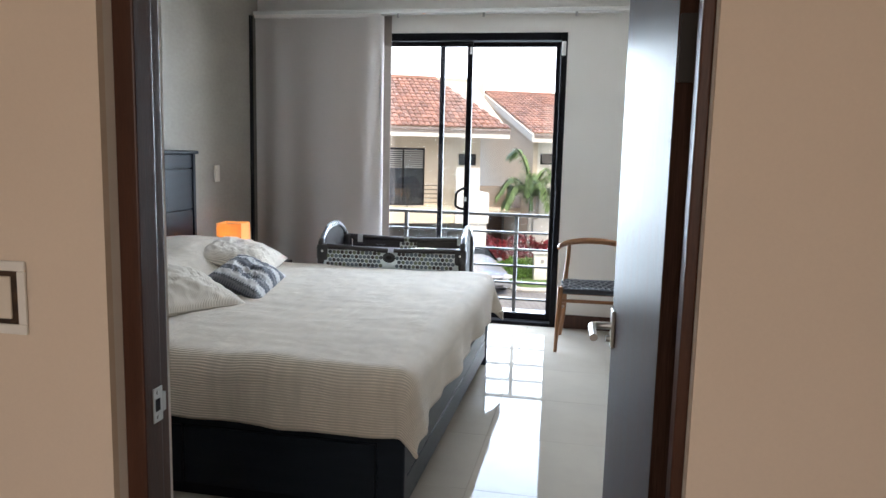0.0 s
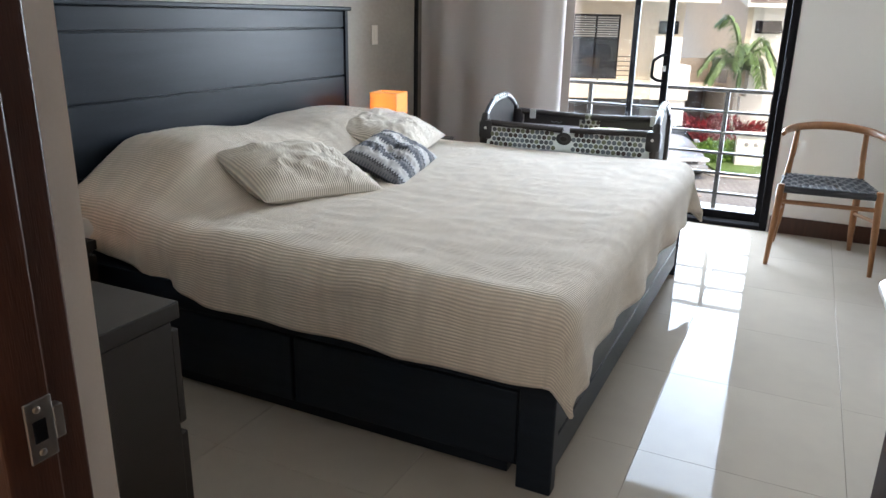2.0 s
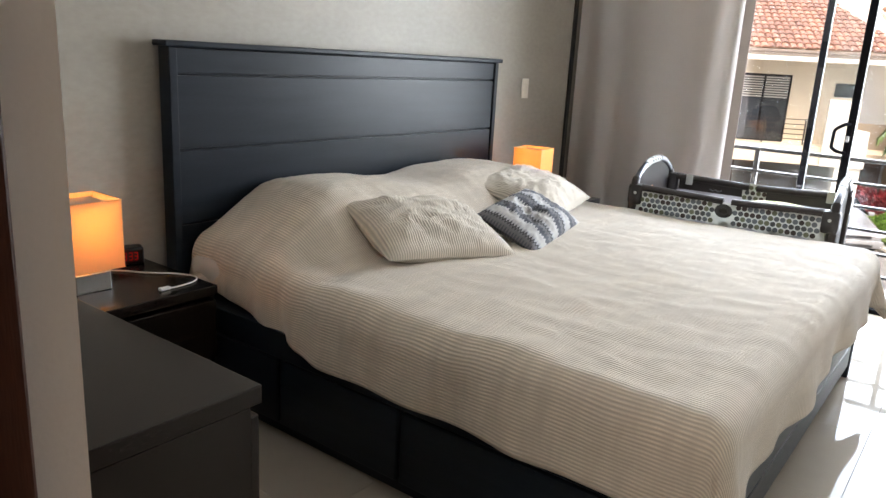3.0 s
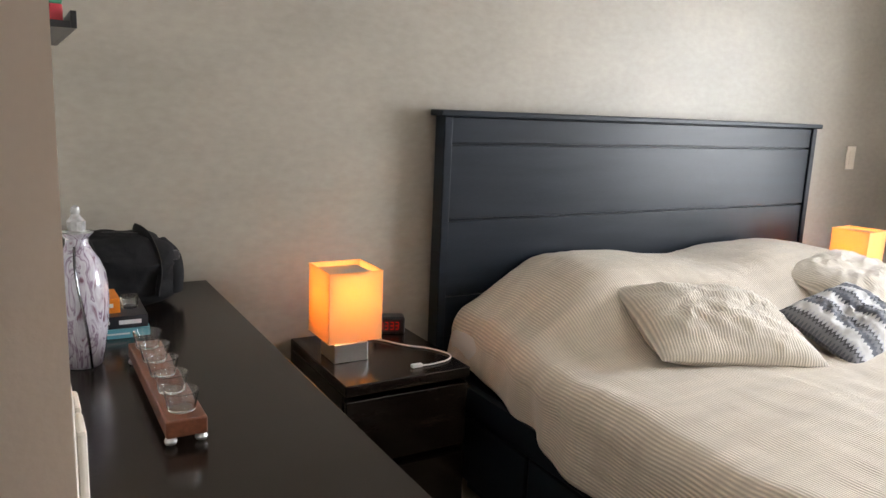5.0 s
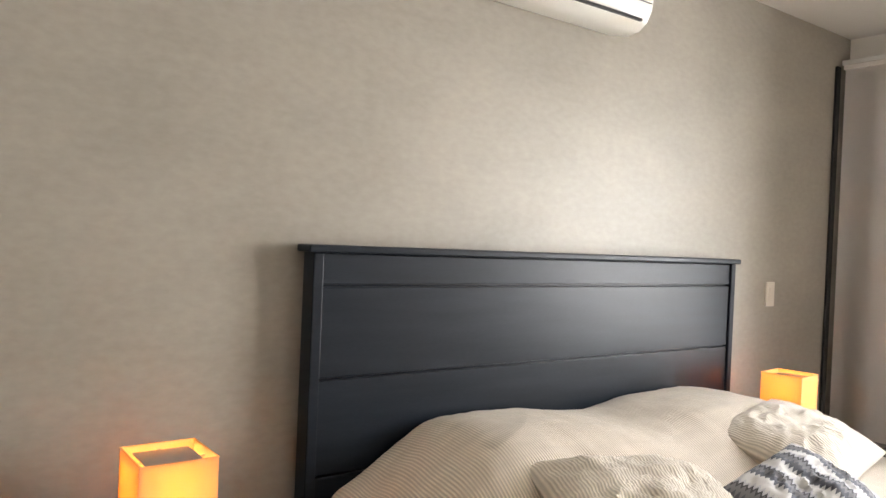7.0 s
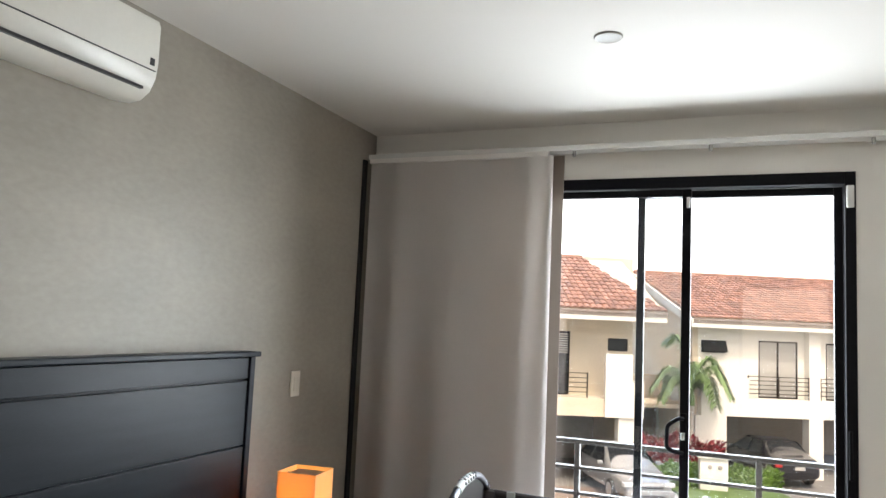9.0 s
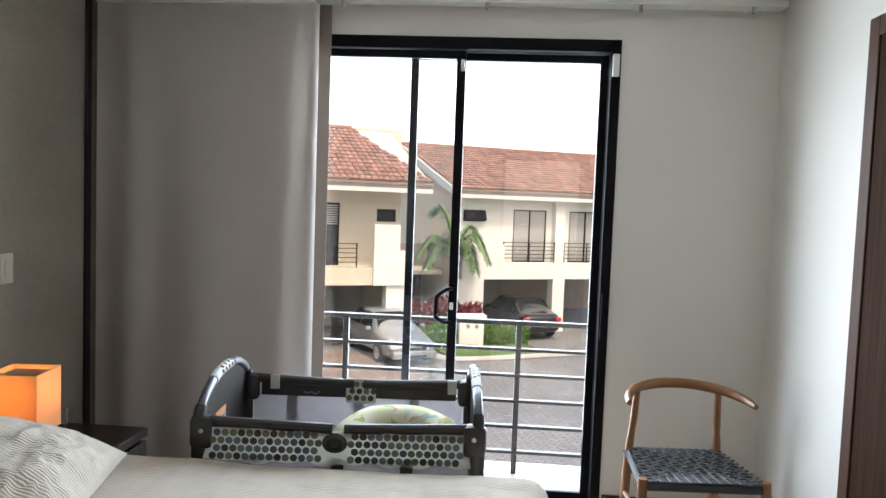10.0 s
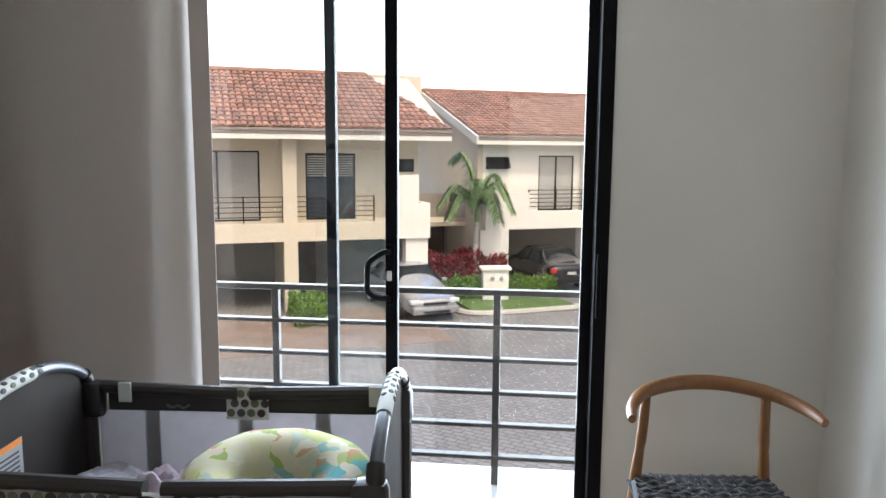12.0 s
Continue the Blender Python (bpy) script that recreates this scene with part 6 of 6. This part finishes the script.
BARK = material("palm_bark", (0.46, 0.43, 0.38), 0.9, vary=0.2, scale=6, grain=30, bump=0.4, stretch=(1, 1, 4))
def hedge(at, size, turn, mat, label, count, seed, leaf=0.11):
    sx, sy, sz = size
    def place(r):
        while True:
            a, b, c = r.uniform(-1, 1), r.uniform(-1, 1), r.uniform(0, 1)
            k = max(abs(a), abs(b), c)
            if k > 0.72:
                wob = 1 + 0.12 * math.sin(a * 6 + seed) + 0.08 * math.sin(b * 9 + c * 4)
                return (a * sx / 2 * wob, b * sy / 2 * wob, c * sz * wob), (a, b, c)
    ob = thing("hedge", label, "hedge", at, turn, group="hedges")
    part("core", boxes((-sx * 0.4, sx * 0.4, -sy * 0.4, sy * 0.4, 0, sz * 0.82), bevel=0.1), mat, ob)
    tagged(part("leaves", leaves(count, place, leaf, seed), mat, ob, smooth=False), kind="stuff")
    return ob
lawn = boxes((-1.6, 1.9, -1.9, 1.6, GZ, GZ + 0.11), bevel=0.08)
single("lawn_bed", lawn, LAWN, "small raised lawn island between the drives", "lawn", at=(1.35, 26.35, 0), turn=25, kind="structure")
kerb_pts = curve_points([(-0.6, 26.2, GZ + 0.05), (-0.1, 24.7, GZ + 0.05), (0.6, 23.9, GZ + 0.05), (1.8, 24.2, GZ + 0.05), (3.4, 25.0, GZ + 0.05), (6.0, 26.3, GZ + 0.05)], 40)
setting("kerb", tube(kerb_pts, 0.13, 8, squash=0.8), CONCRETE, "pale rounded concrete kerb", "kerb")
setting("pavement", boxes((-1.0, 6.0, -0.55, 0.2, GZ, GZ + 0.05), bevel=0.02), CONCRETE, "pale concrete drive apron", "pavement").matrix_basis = pose(2.4, 25.0, 0, 0, 0, 27)
setting("drive", boxes((-4.5, 3.6, -4.6, 0.0, GZ, GZ + 0.012)), DRIVE, "reddish brick drive before the garages", "drive").matrix_basis = pose(-4.73, 23.41, 0, 0, 0, 25)
hedge((0.15, 26.1, GZ + 0.1), (1.3, 0.8, 0.6), 35, HEDGE, "clipped bright green hedge beside the silver car", 2600, 2)
hedge((2.25, 26.9, GZ + 0.1), (1.6, 0.9, 0.55), 20, HEDGE, "clipped bright green hedge beside the carport", 2600, 3)
hedge((-4.0, 22.5, GZ), (1.0, 2.0, 0.75), 25, HEDGE, "clipped green hedge before the garage pillar", 2200, 5)
hedge((-0.1, 28.4, GZ), (2.6, 1.4, 1.15), 20, CROTON, "dense dark red croton shrubs under the palm", 4200, 7, 0.2)
post = thing("meter_pillar", "white rendered meter pillar with a flat cap on the lawn", "meter box", (1.22, 26.0, GZ + 0.1), 12)
part("body", boxes((-0.42, 0.42, -0.2, 0.2, 0, 0.98), bevel=0.02), WHITE_RENDER, post)
part("cap", boxes((-0.5, 0.5, -0.28, 0.28, 0.98, 1.08), bevel=0.02), WHITE_RENDER, post)
for x in (-0.12, 0.18):
    part("water_meter", lathe([(0.07, 0), (0.07, 0.03), (0.05, 0.045)], 16), FASCIA, post, "round grey meter", pose(x, -0.2, 0.72, 90, 0, 0))


def palm():
    ob = thing("palm_tree", "slender feather palm with arching green fronds", "tree", (0.42, 28.0, GZ))
    part("trunk", tube(curve_points([(0, 0, 0), (0.03, 0, 0.8), (0.0, 0.02, 1.7), (0.04, 0, 2.5)], 24), 0.10, 12, taper=[1.25 - 0.45 * k / 24 + 0.03 * (k % 2) for k in range(25)]), BARK, ob)
    part("crownshaft", tube([(0.04, 0, 2.45), (0.04, 0, 2.7), (0.04, 0, 3.0)], 0.085, 10, taper=[1, 1.1, 0.5]), PALM_LEAF, ob)
    r = random.Random(11)
    # heading in degrees, rise at the middle, reach, height of the tip over the crown's base
    for turn, rise, reach, tip_z in ((165, 1.95, 0.95, 1.75), (195, 0.85, 1.35, 0.15), (150, 0.55, 1.2, -0.25), (20, 1.25, 1.0, 0.55), (-15, 0.95, 1.3, 0.05), (-50, 0.75, 1.25, -0.2), (-100, 1.05, 1.15, 0.3), (-140, 0.6, 1.25, -0.2), (70, 1.0, 1.2, 0.2), (110, 0.7, 1.2, -0.1), (45, 0.5, 1.1, -0.45)):
        a = radians(turn)
        cx, cy = math.cos(a), math.sin(a)
        ctrl = [(0.04, 0, 2.85), (0.04 + cx * reach * 0.22, cy * reach * 0.22, 2.9 + rise * 0.62), (0.04 + cx * reach * 0.62, cy * reach * 0.62, 2.85 + rise), (0.04 + cx * reach, cy * reach, 2.85 + tip_z)]
        spine = curve_points(ctrl, 30)
        bm = tube(spine, 0.02, 5, taper=[1 - 0.8 * i / 30 for i in range(31)])
        for i in range(4, 31):
            d = (spine[i] - spine[i - 1]).normalized()
            side = d.cross(Vector((0, 0, 1))).normalized()
            for s in (-1, 1):
                for e in (0, 0.22, 0.45, 0.68, 0.9):
                    ln = (0.58 - 0.42 * abs(i / 30 - 0.4)) * r.uniform(0.8, 1.1)
                    tip = (side * s * 0.9 + d * 0.55 + Vector((0, 0, r.uniform(-0.6, 0.3)))).normalized()
                    p = spine[i] - d * 0.06 * e
                    w = tip.cross(Vector((0, 0, 1))).normalized() * 0.021
                    mid = p + tip * ln * 0.5
                    q = [bm.verts.new(v) for v in (p - w * 0.4, mid - w, p + tip * ln - Vector((0, 0, ln * 0.3)), mid + w, p + w * 0.4)]
                    bm.faces.new(q)
        part("frond", bm, PALM_LEAF, ob, smooth=False)
    return ob
palm()


# ---- floor tiles ----
def tile_mesh(w, d):
    bm = boxes((0, w, 0, d, -0.012, 0))
    top = [e for e in bm.edges if all(v.co.z > -0.001 for v in e.verts)]
    bmesh.ops.bevel(bm, geom=top, offset=0.0008, segments=1, affect="EDGES")
    return mesh_of("tile", bm, TILE, False)
whole, PITCH = tile_mesh(0.599, 0.599), 0.6
for i in range(-1, 6):
    for j in range(-6, 8):
        x, y = -0.07 + PITCH * i, 1.06 + PITCH * (j - 2)
        if x < -0.1 or x > 3.3 or y > 4.7 or y < -3.0:
            continue
        t_ob = new("tile", whole)
        t_ob.parent, t_ob.location = floor, (x, y, 0)
